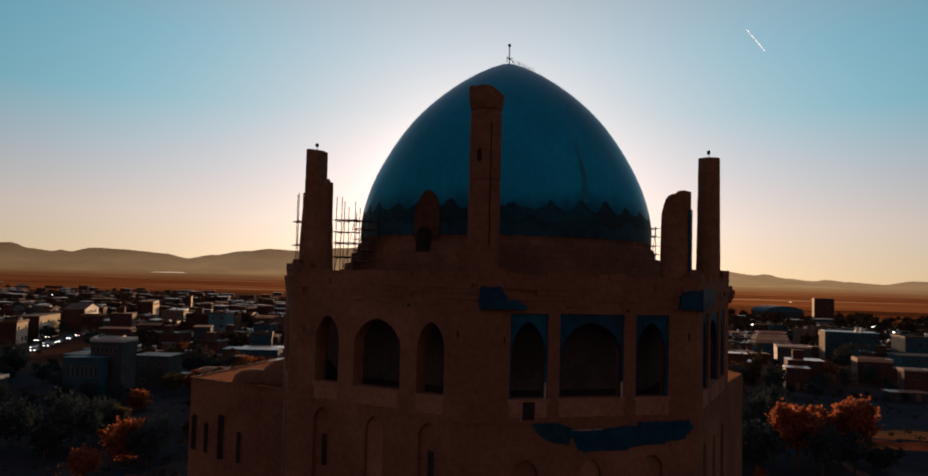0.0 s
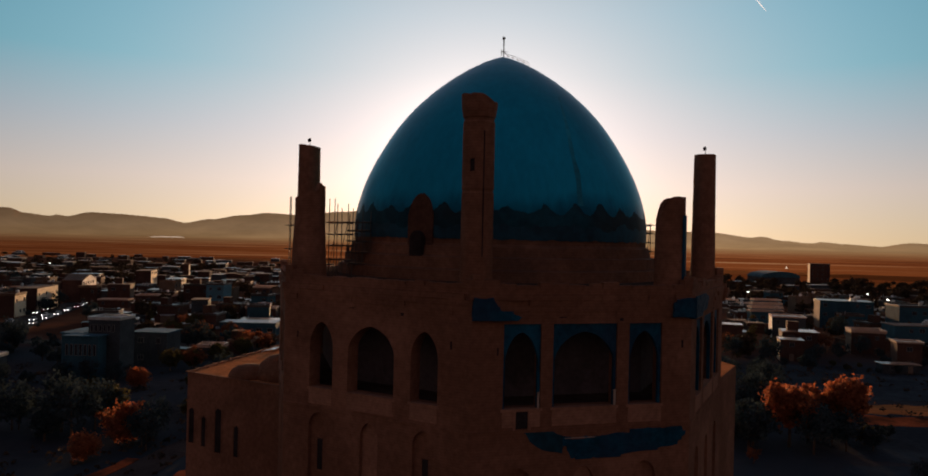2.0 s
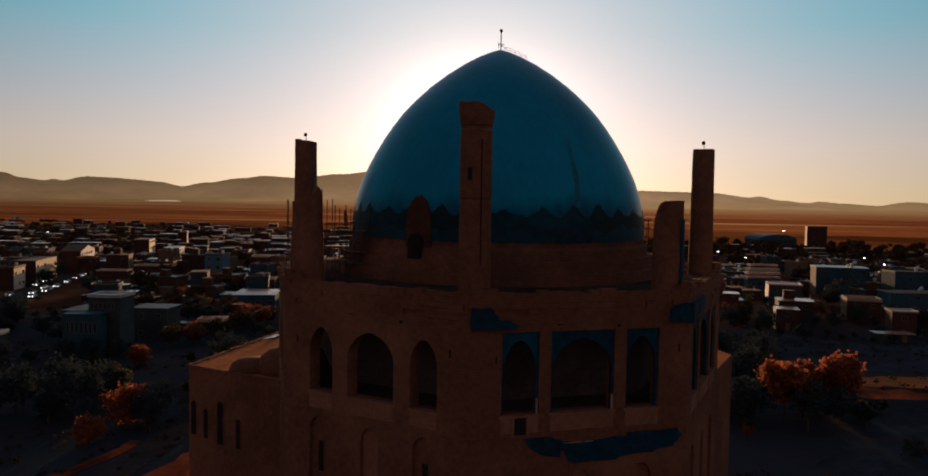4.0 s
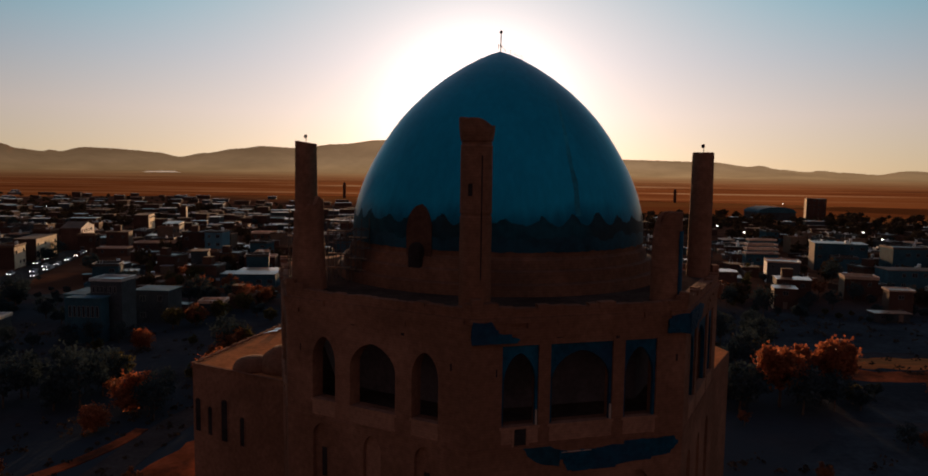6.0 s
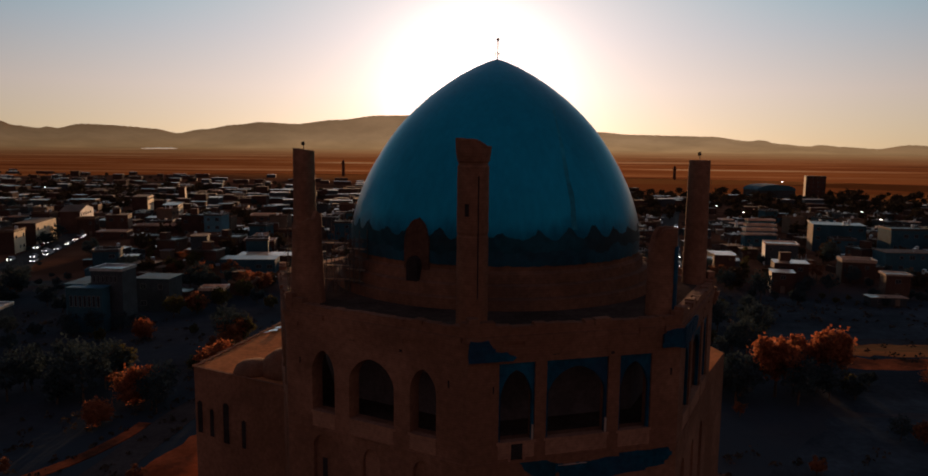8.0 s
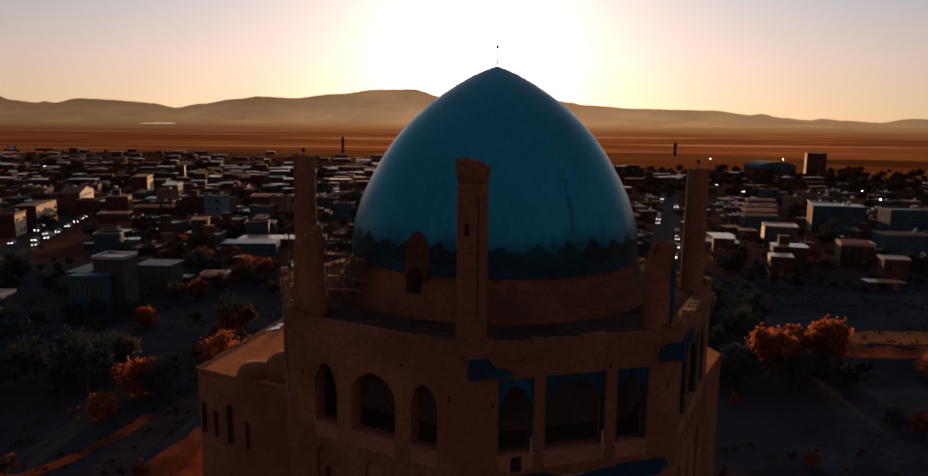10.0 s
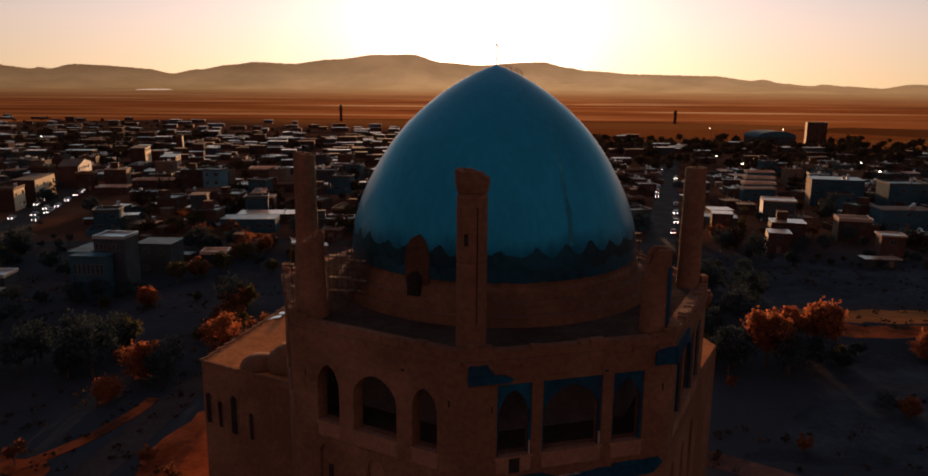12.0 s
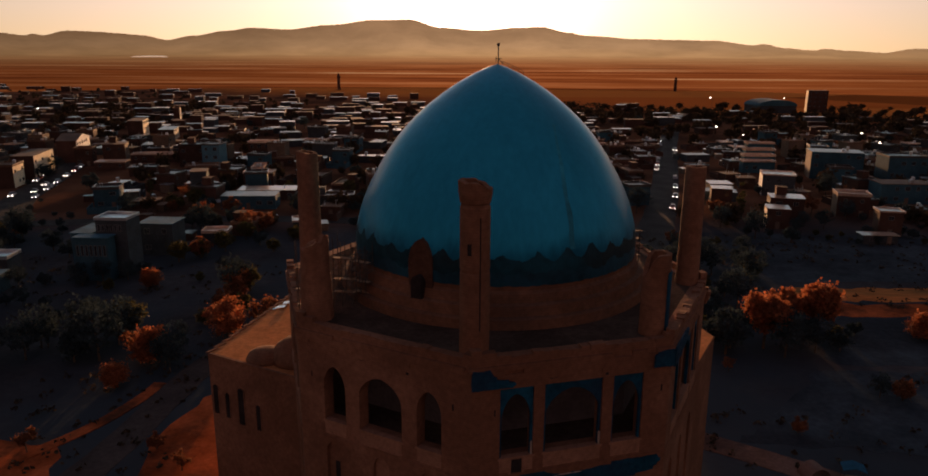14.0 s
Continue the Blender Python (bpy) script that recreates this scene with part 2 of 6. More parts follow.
def lathe(bm, prof, n=48, a0=0.0, a1=2 * pi, wobble=0.0, cap=True):
    """A surface of revolution from (r, z) pairs, bottom to top, angle from -y towards +x."""
    full = abs(a1 - a0 - 2 * pi) < 1e-6
    m = n if full else n + 1
    rows = []
    for r, z in prof:
        if r < 1e-4:
            rows.append([bm.verts.new((0, 0, z))])
            continue
        row = []
        for i in range(m):
            a = a0 + (a1 - a0) * i / n
            rr = r * (1 + wobble * noise.noise((cos(a) * 2, sin(a) * 2, z * 0.8)))
            row.append(bm.verts.new((rr * sin(a), -rr * cos(a), z)))
        rows.append(row)
    for lo, hi in zip(rows, rows[1:]):
        for i in range(n):
            j = (i + 1) % m
            if len(hi) == 1:
                bm.faces.new((lo[i], lo[j], hi[0]))
            elif len(lo) == 1:
                bm.faces.new((lo[0], hi[j], hi[i]))
            else:
                bm.faces.new((lo[i], lo[j], hi[j], hi[i]))
    if cap and full:
        for row in (rows[0], rows[-1]):
            if len(row) > 2:
                bm.faces.new(row)


# ---------------------------------------------------------------- ground and distance
def polar_sheet(name, mat, radii, n, height, label, kind="structure"):
    bm = bmesh.new()
    rows = [[bm.verts.new((0, 40, height(0, 40)))]]
    for r in radii:
        rows.append([bm.verts.new((r * sin(2 * pi * i / n), 40 + r * cos(2 * pi * i / n), height(r * sin(2 * pi * i / n), 40 + r * cos(2 * pi * i / n)))) for i in range(n)])
    for i in range(n):
        bm.faces.new((rows[0][0], rows[1][(i + 1) % n], rows[1][i]))
    for lo, hi in zip(rows[1:], rows[2:]):
        for i in range(n):
            j = (i + 1) % n
            bm.faces.new((lo[i], lo[j], hi[j], hi[i]))
    ob = part(name, bm, mat)
    return tagged(ob, label, "ground", kind=kind)


def ground_material():
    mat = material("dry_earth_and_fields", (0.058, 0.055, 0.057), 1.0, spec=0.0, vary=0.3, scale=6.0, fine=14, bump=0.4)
    nt = mat.node_tree
    b = nt.nodes["Principled BSDF"]
    near = b.inputs["Base Color"].links[0].from_socket
    geo = nt.nodes.new("ShaderNodeNewGeometry")

    def mapped(sx, sy, turn):
        mp = nt.nodes.new("ShaderNodeMapping")
        mp.inputs["Scale"].default_value = (sx, sy, 1)
        mp.inputs["Rotation"].default_value = (0, 0, radians(turn))
        nt.links.new(geo.outputs["Position"], mp.inputs["Vector"])
        return mp.outputs[0]

    # ploughed fields: wide strips across the plain
    vor = nt.nodes.new("ShaderNodeTexVoronoi")
    vor.inputs["Scale"].default_value = 1.0
    nt.links.new(mapped(0.0016, 0.0075, 4), vor.inputs["Vector"])
    ramp = nt.nodes.new("ShaderNodeValToRGB")
    cols = [(0.40, 0.115, 0.03), (0.50, 0.17, 0.045), (0.30, 0.08, 0.022), (0.45, 0.13, 0.035), (0.24, 0.075, 0.022), (0.52, 0.21, 0.07)]
    el = ramp.color_ramp.elements
    ramp.color_ramp.interpolation = "CONSTANT"
    while len(el) < len(cols):
        el.new(0.5)
    for i, c in enumerate(cols):
        el[i].position, el[i].color = i / len(cols), (*c, 1)
    nt.links.new(vor.outputs["Color"], ramp.inputs[0])
    # grassy and scrubby patches near the monument
    gr = nt.nodes.new("ShaderNodeTexNoise")
    gr.inputs["Scale"].default_value = 0.035
    gr.inputs["Detail"].default_value = 6
    nt.links.new(geo.outputs["Position"], gr.inputs["Vector"])
    gr2 = nt.nodes.new("ShaderNodeValToRGB")
    gr2.color_ramp.elements[0].position, gr2.color_ramp.elements[1].position = 0.42, 0.58
    nt.links.new(gr.outputs["Fac"], gr2.inputs[0])

    def mix(fac, a, c):
        n = nt.nodes.new("ShaderNodeMix")
        n.data_type = "RGBA"
        nt.links.new(fac, n.inputs[0])
        for sock, v in ((n.inputs[6], a), (n.inputs[7], c)):
            if isinstance(v, tuple):
                sock.default_value = (*v, 1)
            else:
                nt.links.new(v, sock)
        return n.outputs[2]

    scrub = mix(gr2.outputs[0], near, (0.042, 0.052, 0.060))
    sep = nt.nodes.new("ShaderNodeSeparateXYZ")
    nt.links.new(geo.outputs["Position"], sep.inputs[0])
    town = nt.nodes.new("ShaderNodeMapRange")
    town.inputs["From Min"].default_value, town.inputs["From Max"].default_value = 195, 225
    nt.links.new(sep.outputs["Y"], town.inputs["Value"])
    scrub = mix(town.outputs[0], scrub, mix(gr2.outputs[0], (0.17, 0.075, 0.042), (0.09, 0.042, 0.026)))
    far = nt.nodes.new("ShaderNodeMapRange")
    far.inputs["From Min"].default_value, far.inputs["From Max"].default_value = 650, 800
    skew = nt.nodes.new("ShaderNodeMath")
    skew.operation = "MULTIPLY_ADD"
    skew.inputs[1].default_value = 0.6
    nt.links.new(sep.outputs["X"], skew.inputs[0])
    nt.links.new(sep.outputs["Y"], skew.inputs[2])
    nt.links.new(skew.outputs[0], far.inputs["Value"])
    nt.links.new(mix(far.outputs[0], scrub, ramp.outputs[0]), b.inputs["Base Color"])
    return mat


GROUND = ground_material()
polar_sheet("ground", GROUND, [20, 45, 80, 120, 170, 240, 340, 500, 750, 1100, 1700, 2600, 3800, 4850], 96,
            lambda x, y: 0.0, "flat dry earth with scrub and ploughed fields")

# crest of the hills: bearing and rise in degrees as the eye sees them
CREST = [(-50, 0.9), (-42, 1.1), (-36, 0.9), (-32.0, 1.25), (-31.0, 0.93), (-29.6, 0.77), (-29.1, 0.87), (-28.5, 0.8), (-27.1, 1.1), (-25.4, 1.06), (-24.1, 0.98), (-22.5, 0.85),
         (-20.9, 0.56), (-19.3, 0.85), (-16.8, 1.23), (-15.1, 1.45), (-12.6, 1.36), (-9.6, 1.71), (-6.1, 2.09), (-3.6, 2.14), (-1.4, 1.6), (1.5, 1.4), (4.6, 1.61), (6.2, 1.66), (8.2, 1.26), (9.5, 1.04),
         (13.4, 0.8), (18.7, 0.7), (21.3, 0.41), (22.0, 0.48), (23.3, 0.22), (25.3, 0.06), (25.8, 0.17), (27.5, 0.05), (29.4, -0.06), (31.3, 0.22), (33, 0.15), (38, 0.3), (46, 0.7)]
HILL_R, EYE_Z = 4350.0, 40.0


def crest(az):
    pts = CREST
    if az <= pts[0][0] or az >= pts[-1][0]:
        return 0.7
    for (a, e), (c, f) in zip(pts, pts[1:]):
        if a <= az <= c:
            s = (az - a) / (c - a)
            s = s * s * (3 - 2 * s)
            return e + (f - e) * s


def hills():
    bm = bmesh.new()
    rows, n, m = [], 1800, 16
    for i in range(n):
        az = -180 + 360 * i / n
        top = EYE_Z + HILL_R * tan(radians(crest(az) + 0.035 * noise.noise((az * 5.5, 1, 0)) + 0.025 * noise.noise((az * 13, 1, 0))))
        row = [bm.verts.new((r * sin(radians(az)), r * cos(radians(az)), z)) for r, z in ((880, -0.6), (980, 0.1), (1300, 0.35), (1700, 0.6), (2200, 1.0), (2800, 1.8), (3350, 4.5))]
        for k in range(m):
            s = k / (m - 1)
            r = 3650 + (HILL_R - 3650) * s
            lump = noise.noise((az * 0.55, s * 4, 1)) * 0.30 + noise.noise((az * 1.6, s * 7, 2)) * 0.2 + noise.noise((az * 4, s * 12, 2)) * 0.1
            z = 7 + (top - 7) * (s ** 1.4) * (1 + lump * s * (1 - s) * 2.8)
            row.append(bm.verts.new((r * sin(radians(az)), r * cos(radians(az)), z)))
        row.append(bm.verts.new((4600 * sin(radians(az)), 4600 * cos(radians(az)), -5)))
        rows.append(row)
    for i in range(n):
        a, c = rows[i], rows[(i + 1) % n]
        for k in range(len(a) - 1):
            bm.faces.new((a[k], c[k], c[k + 1], a[k + 1]))
    mat = material("far_hills", (0.10, 0.028, 0.010), 1.0, spec=0.0, vary=0.2, scale=160, bump=0)
    nt = mat.node_tree
    b = nt.nodes["Principled BSDF"]
    geo = nt.nodes.new("ShaderNodeNewGeometry")
    sep = nt.nodes.new("ShaderNodeSeparateXYZ")
    nt.links.new(geo.outputs["Position"], sep.inputs[0])

    def calc(op, a, c=None):
        n = nt.nodes.new("ShaderNodeMath")
        n.operation = op
        for k, v in enumerate((a, c)):
            if isinstance(v, (int, float)):
                n.inputs[k].default_value = v
            elif v is not None:
                nt.links.new(v, n.inputs[k])
        return n.outputs[0]

    def span(value, lo, hi, to_lo=0.0, to_hi=1.0, smooth=True):
        n = nt.nodes.new("ShaderNodeMapRange")
        n.interpolation_type = "SMOOTHSTEP" if smooth else "LINEAR"
        for key, v in (("From Min", lo), ("From Max", hi), ("To Min", to_lo), ("To Max", to_hi)):
            n.inputs[key].default_value = v
        nt.links.new(value, n.inputs["Value"])
        return n.outputs[0]

    def colours(value, steps):
        n = nt.nodes.new("ShaderNodeValToRGB")
        el = n.color_ramp.elements
        while len(el) < len(steps):
            el.new(0.5)
        for e, (p, c) in zip(el, steps):
            e.position, e.color = p, (*c, 1)
        nt.links.new(value, n.inputs[0])
        return n.outputs[0]

    def speckle(sx, sy, detail):
        mp = nt.nodes.new("ShaderNodeMapping")
        mp.inputs["Scale"].default_value = (sx, sy, 0.004)
        mp.inputs["Rotation"].default_value = (0, 0, radians(3))
        nt.links.new(geo.outputs["Position"], mp.inputs["Vector"])
        n = nt.nodes.new("ShaderNodeTexNoise")
        n.inputs["Scale"].default_value, n.inputs["Detail"].default_value, n.inputs["Roughness"].default_value = 1.0, detail, 0.6
        nt.links.new(mp.outputs[0], n.inputs["Vector"])
        return n.outputs["Fac"]

    def blend(fac, a, c):
        n = nt.nodes.new("ShaderNodeMix")
        n.data_type = "RGBA"
        for sock, v in ((n.inputs[0], fac), (n.inputs[6], a), (n.inputs[7], c)):
            nt.links.new(v, sock)
        return n.outputs[2]

    # ploughed and stubble fields in long streaks; haze is blended into their glow with distance
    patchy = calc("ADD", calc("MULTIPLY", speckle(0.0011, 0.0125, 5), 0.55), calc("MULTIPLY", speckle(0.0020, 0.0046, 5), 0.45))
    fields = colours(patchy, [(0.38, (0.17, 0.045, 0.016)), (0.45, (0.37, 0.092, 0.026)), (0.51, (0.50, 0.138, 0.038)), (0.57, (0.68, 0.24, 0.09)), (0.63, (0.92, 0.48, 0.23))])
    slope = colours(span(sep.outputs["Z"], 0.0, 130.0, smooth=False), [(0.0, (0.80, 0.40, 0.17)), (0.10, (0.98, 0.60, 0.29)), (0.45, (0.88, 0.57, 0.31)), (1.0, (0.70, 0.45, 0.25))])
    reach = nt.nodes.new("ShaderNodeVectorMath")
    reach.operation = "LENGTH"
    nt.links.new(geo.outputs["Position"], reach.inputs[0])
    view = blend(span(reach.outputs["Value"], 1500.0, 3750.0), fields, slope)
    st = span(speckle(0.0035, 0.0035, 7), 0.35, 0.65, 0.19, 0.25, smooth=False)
    # painted haze: emission is strongest under the sun, and further to the right of it than to the left
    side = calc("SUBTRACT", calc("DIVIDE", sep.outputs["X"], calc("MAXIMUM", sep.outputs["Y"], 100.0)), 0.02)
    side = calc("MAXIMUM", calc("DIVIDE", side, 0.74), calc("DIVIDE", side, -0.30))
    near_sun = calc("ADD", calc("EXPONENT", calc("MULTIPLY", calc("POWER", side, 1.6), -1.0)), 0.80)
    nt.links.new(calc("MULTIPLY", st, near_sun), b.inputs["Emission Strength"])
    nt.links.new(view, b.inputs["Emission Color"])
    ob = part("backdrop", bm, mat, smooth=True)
    tagged(ob, "far orange-brown plain and bare hills, their haze put in as glow", "hills", kind="structure")


hills()


# ---------------------------------------------------------------- the domed mausoleum
CX, CY, OCT_R, PHI = 3.8, 66.5, 20.4, -7.1
APO = OCT_R * cos(radians(22.5))
HALF = OCT_R * sin(radians(22.5))
ROOF_Z = 28.9


def face_frame(k):
    """u along the wall, v inwards, z up, from the dome's axis."""
    a = radians(PHI + 22.5 + 45 * k)
    return Matrix(((cos(a), -sin(a), 0, 0), (sin(a), cos(a), 0, 0), (0, 0, 1, 0), (0, 0, 0, 1)))


def corner(i, r=None):
    """A corner of the plan; the one east of the tiled walls stands a little further in."""
    r = r or OCT_R
    a = radians(PHI + 45 * i)
    return r * sin(a) - (0.85 if i % 8 == 2 else 0.0), -r * cos(a)


def wall_frame(k):
    """As face_frame, but running exactly from one corner to the next."""
    (x0, y0), (x1, y1) = corner(k), corner(k + 1)
    w = hypot(x1 - x0, y1 - y0)
    ux, uy = (x1 - x0) / w, (y1 - y0) / w
    s = w / (2 * HALF)
    mx, my = (x0 + x1) / 2 - uy * APO, (y0 + y1) / 2 + ux * APO
    return Matrix(((ux * s, -uy, 0, mx), (uy * s, ux, 0, my), (0, 0, 1, 0), (0, 0, 0, 1)))


def arch(uc, w, zs, zt, n=7):
    """Points of a pointed arch from the left springing to the right one."""
    h, pts = w / 2, []
    for i in range(-n, n + 1):
        s = sin(pi / 2 * i / n)
        x = abs(s)
        rise = 0.82 * (1 - x ** 2.3) ** 0.62 + 0.18 * (1 - x)
        pts.append((uc + h * s, zs + (zt - zs) * rise))
    return pts


def octagon(bm, r, z0, z1):
    lo = [bm.verts.new((*corner(i, r), z0)) for i in range(8)]
    hi = [bm.verts.new((v.co.x, v.co.y, z1)) for v in lo]
    bm.faces.new(list(reversed(lo)))
    bm.faces.new(hi)
    for i in range(8):
        j = (i + 1) % 8
        bm.faces.new((lo[i], lo[j], hi[j], hi[i]))


mausoleum = thing("mausoleum", "octagonal brick mausoleum with a turquoise dome and broken corner minarets", "mausoleum", matrix=pose(CX, CY, 0))

# inner wall, its colour darkened to give the shade behind the arches
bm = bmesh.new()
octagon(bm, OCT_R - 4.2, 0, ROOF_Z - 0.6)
part("core", bm, GALLERY_SHADE, mausoleum, "inner wall behind the gallery, coloured dark for its shade")
bm = bmesh.new()
octagon(bm, OCT_R - 0.9, 20.5, 21.12)
part("gallery_floor", bm, TERRACE, mausoleum)
bm = bmesh.new()
octagon(bm, OCT_R - 0.25, ROOF_Z - 0.55, ROOF_Z)
part("terrace", bm, TERRACE, mausoleum, "dull paved roof terrace round the dome")

PLAIN = dict(bays=[(-4.33, 2.1), (0.0, 3.9), (4.33, 2.12)], top=26.2, zs=24.1, zt=25.85)
TILED = dict(bays=[(-4.38, 2.56), (0.0, 4.55), (4.37, 2.45)], top=26.6, zs=24.2, zt=26.05)


def ragged(pts, amp, seed):
    """An outline with its edges broken up."""
    out = []
    for i, (a, c) in enumerate(zip(pts, pts[1:] + pts[:1])):
        n = max(1, int(hypot(c[0] - a[0], c[1] - a[1]) / 0.35))
        for j in range(n):
            s = j / n
            x, z = a[0] + (c[0] - a[0]) * s, a[1] + (c[1] - a[1]) * s
            out.append((x + amp * noise.noise((x * 1.3, z * 1.3, seed)), z + amp * noise.noise((x * 1.3, z * 1.3, seed + 9))))
    return out


def piece(parent, name, mat, pts, v0, v1, label=""):
    bm = bmesh.new()
    prism(bm, pts, v0, v1)
    return part(name, bm, mat, parent, label)


def rect(a, z0, c, z1):
    return [(a, z0), (c, z0), (c, z1), (a, z1)]


def build_face(k, style, tiled, seen):
    M = wall_frame(k)
    v0, v1 = -APO, -APO + 1.15
    sill, top = 21.15, style["top"]
    bm = bmesh.new()
    head = 17.6 if tiled else 19.6           # where the plain lower wall with its niches ends
    prism(bm, rect(-HALF, head, HALF, sill), v0, v1)
    wall = part("wall", bm, BRICK, mausoleum, "weathered brown brick wall with three arched openings", matrix=M)
    # lower wall with shallow blind niches
    low = [(-4.5, 1.7, head - 1.1, head - 0.2), (0.0, 1.5, head - 1.3, head - 0.3), (4.4, 1.7, head - 1.1, head - 0.2)]
    edges = [-HALF] + [e for uc, w, zs, zt in low for e in (uc - w / 2, uc + w / 2)] + [HALF]
    for a, c in zip(edges[0::2], edges[1::2]):
        piece(wall, "pilaster", BRICK, rect(a, 0, c, head), v0, v0 + 0.3)
    for uc, w, zs, zt in low:
        piece(wall, "niche_arch", BRICK, [(uc - w / 2, head)] + arch(uc, w, zs, zt) + [(uc + w / 2, head)], v0, v0 + 0.3)
        piece(wall, "niche_back", BRICK_PALE if abs(uc) < 1 else BRICK, rect(uc - w / 2 - 0.1, 0, uc + w / 2 + 0.1, head), v0 + 0.302, v1)
    # gallery storey
    edges = [-HALF] + [e for uc, w in style["bays"] for e in (uc - w / 2, uc + w / 2)] + [HALF]
    for a, c in zip(edges[0::2], edges[1::2]):
        piece(wall, "pier", BRICK, rect(a, sill, c, top), v0, v1)
    if not tiled:
        for uc, w in style["bays"]:
            small = 0.12 if w < 3 else 0
            piece(wall, "arch_head", BRICK, [(uc - w / 2, top)] + arch(uc, w, style["zs"] + small, style["zt"]) + [(uc + w / 2, top)], v0, v1)
    piece(wall, "upper_wall", BRICK, rect(-HALF, top, HALF, ROOF_Z + 0.01), v0, v1)
    if not seen:
        return wall
    if tiled:
        for uc, w in style["bays"]:
            iw = w - 0.34
            piece(wall, "tile_panel", BLUE_TILE, [(uc - w / 2 + 0.002, sill), (uc - iw / 2, sill)] + arch(uc, iw, style["zs"], style["zt"]) + [(uc + iw / 2, sill), (uc + w / 2 - 0.002, sill),
                  (uc + w / 2 - 0.002, top), (uc - w / 2 + 0.002, top)], v0 + 0.16, v0 + 0.42, "blue glazed tile spandrel round the arch")
    for uc, w in style["bays"]:
        bm = bmesh.new()
        box(bm, uc - w / 2 - 0.12, v0 - 0.06, sill - 0.14, uc + w / 2 + 0.12, v0 + 0.5, sill + 0.02)
        part("sill", bm, BRICK_PALE, wall, "pale worn brick sill")
        piece(wall, "apron_panel", BRICK_PALE, ragged(rect(uc - w / 2, 20.0, uc + w / 2, sill - 0.15), 0.06, k), v0 - 0.03, v0 + 0.03, "paler repaired brick below the sill")
    bm = bmesh.new()
    box(bm, -HALF + 0.05, v0 - 0.07, 19.66, HALF - 0.05, v0 + 0.2, 19.84)
    part("string_course", bm, BRICK, wall)
    rnd = random.Random(100 + k)
    # cornice of broken corbel courses
    for c in range(4):
        u = -HALF - 0.05 * c
        while u < HALF:
            step = min(rnd.uniform(0.7, 1.8), HALF + 0.05 * c - u)
            if step < 0.05:
                break
            out = 0.04 + 0.055 * c + rnd.uniform(-0.012, 0.012)
            z0 = 27.05 + 0.36 * c
            if rnd.random() > 0.03 + 0.03 * c:
                piece(wall, "cornice_block", BRICK, ragged(rect(u + 0.003, z0 + rnd.uniform(0, 0.012), u + step - 0.003, z0 + 0.357), 0.02, u + c), v0 - out, v0 + 0.3)
            u += step
    # what is left of the parapet
    u = -HALF
    while u < HALF - 0.1:
        step = min(rnd.uniform(0.45, 1.2), HALF - u)
        hgt = 0.12 + 0.5 * max(0, noise.noise((u * 0.45, k * 3.1, 0))) + 0.45 * (abs(u) / HALF) ** 6 + rnd.uniform(0, 0.12)
        piece(wall, "parapet_block", BRICK, ragged(rect(u, ROOF_Z - 0.03, u + step, ROOF_Z + hgt), 0.07, u), v0 - 0.05 + rnd.uniform(-0.05, 0.08), v0 + rnd.uniform(0.45, 0.7))
        u += step
    # putlog holes and slits, flat pieces with the shade inside put in as colour
    for su, sz, w, h in ((rnd.uniform(-7, -6), 24.6, 0.10, 0.45), (rnd.uniform(6.2, 7.1), 24.9, 0.14, 0.5), (-1.9, 27.0, 0.5, 0.16), (2.4, 26.75, 0.25, 0.2)):
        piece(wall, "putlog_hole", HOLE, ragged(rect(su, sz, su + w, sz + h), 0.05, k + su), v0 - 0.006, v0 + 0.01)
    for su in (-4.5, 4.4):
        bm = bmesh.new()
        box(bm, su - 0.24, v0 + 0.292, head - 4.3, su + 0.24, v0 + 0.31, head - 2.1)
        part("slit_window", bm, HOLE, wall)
    if not tiled:
        bm = bmesh.new()
        box(bm, -1.5, v0 - 0.10, 19.98, 1.75, v0 + 0.1, 20.08)
        part("ledge", bm, BRICK_PALE, wall, "thin pale ledge below the wide arch")
    return wall


def balcony_door(wall):
    """A small dark door under the first tiled arch, between pale jambs."""
    v0 = -APO
    # the opening is a flat piece in the shade colour
    door = piece(wall, "low_door", HOLE, rect(-4.75, 19.9, -3.95, 21.0), v0 - 0.045, v0 + 0.02, "small dark door below the arch")
    for u in (-4.87, -3.83):
        piece(door, "jamb", BRICK_PALE, rect(u - 0.08, 19.8, u + 0.08, 21.0), v0 - 0.07, v0 + 0.02, "worn brick jamb")
    for u in (-3.22, 2.18):
        piece(wall, "pale_post", STONE, rect(u - 0.06, 21.18, u + 0.06, 22.2), v0 + 0.02, v0 + 0.14, "short pale post")


walls = {k: build_face(k, TILED if k in (0, 1) else PLAIN, k in (0, 1), -2 <= k <= 2) for k in range(-3, 5)}

balcony_door(walls[0])
# broken masonry that overhangs at the corner of the tiled wall
for u, z0, w, h, out in ((7.3, 27.15, 0.7, 0.4, 0.25), (7.2, 27.5, 0.85, 0.42, 0.42), (7.35, 27.9, 0.75, 0.35, 0.5), (7.5, 28.2, 0.5, 0.4, 0.3)):
    piece(walls[1], "corner_block", BRICK, ragged(rect(u, z0, u + w, z0 + h), 0.06, u), -APO - out, -APO + 0.4)
piece(walls[0], "faded_tile", NAVY, ragged([(-4.3, 19.62), (-3.2, 18.6), (-1.6, 18.1), (-1.2, 19.2), (-2.2, 19.6)], 0.2, 3), -APO - 0.03, -APO + 0.05, "dull patch of darkened tile")
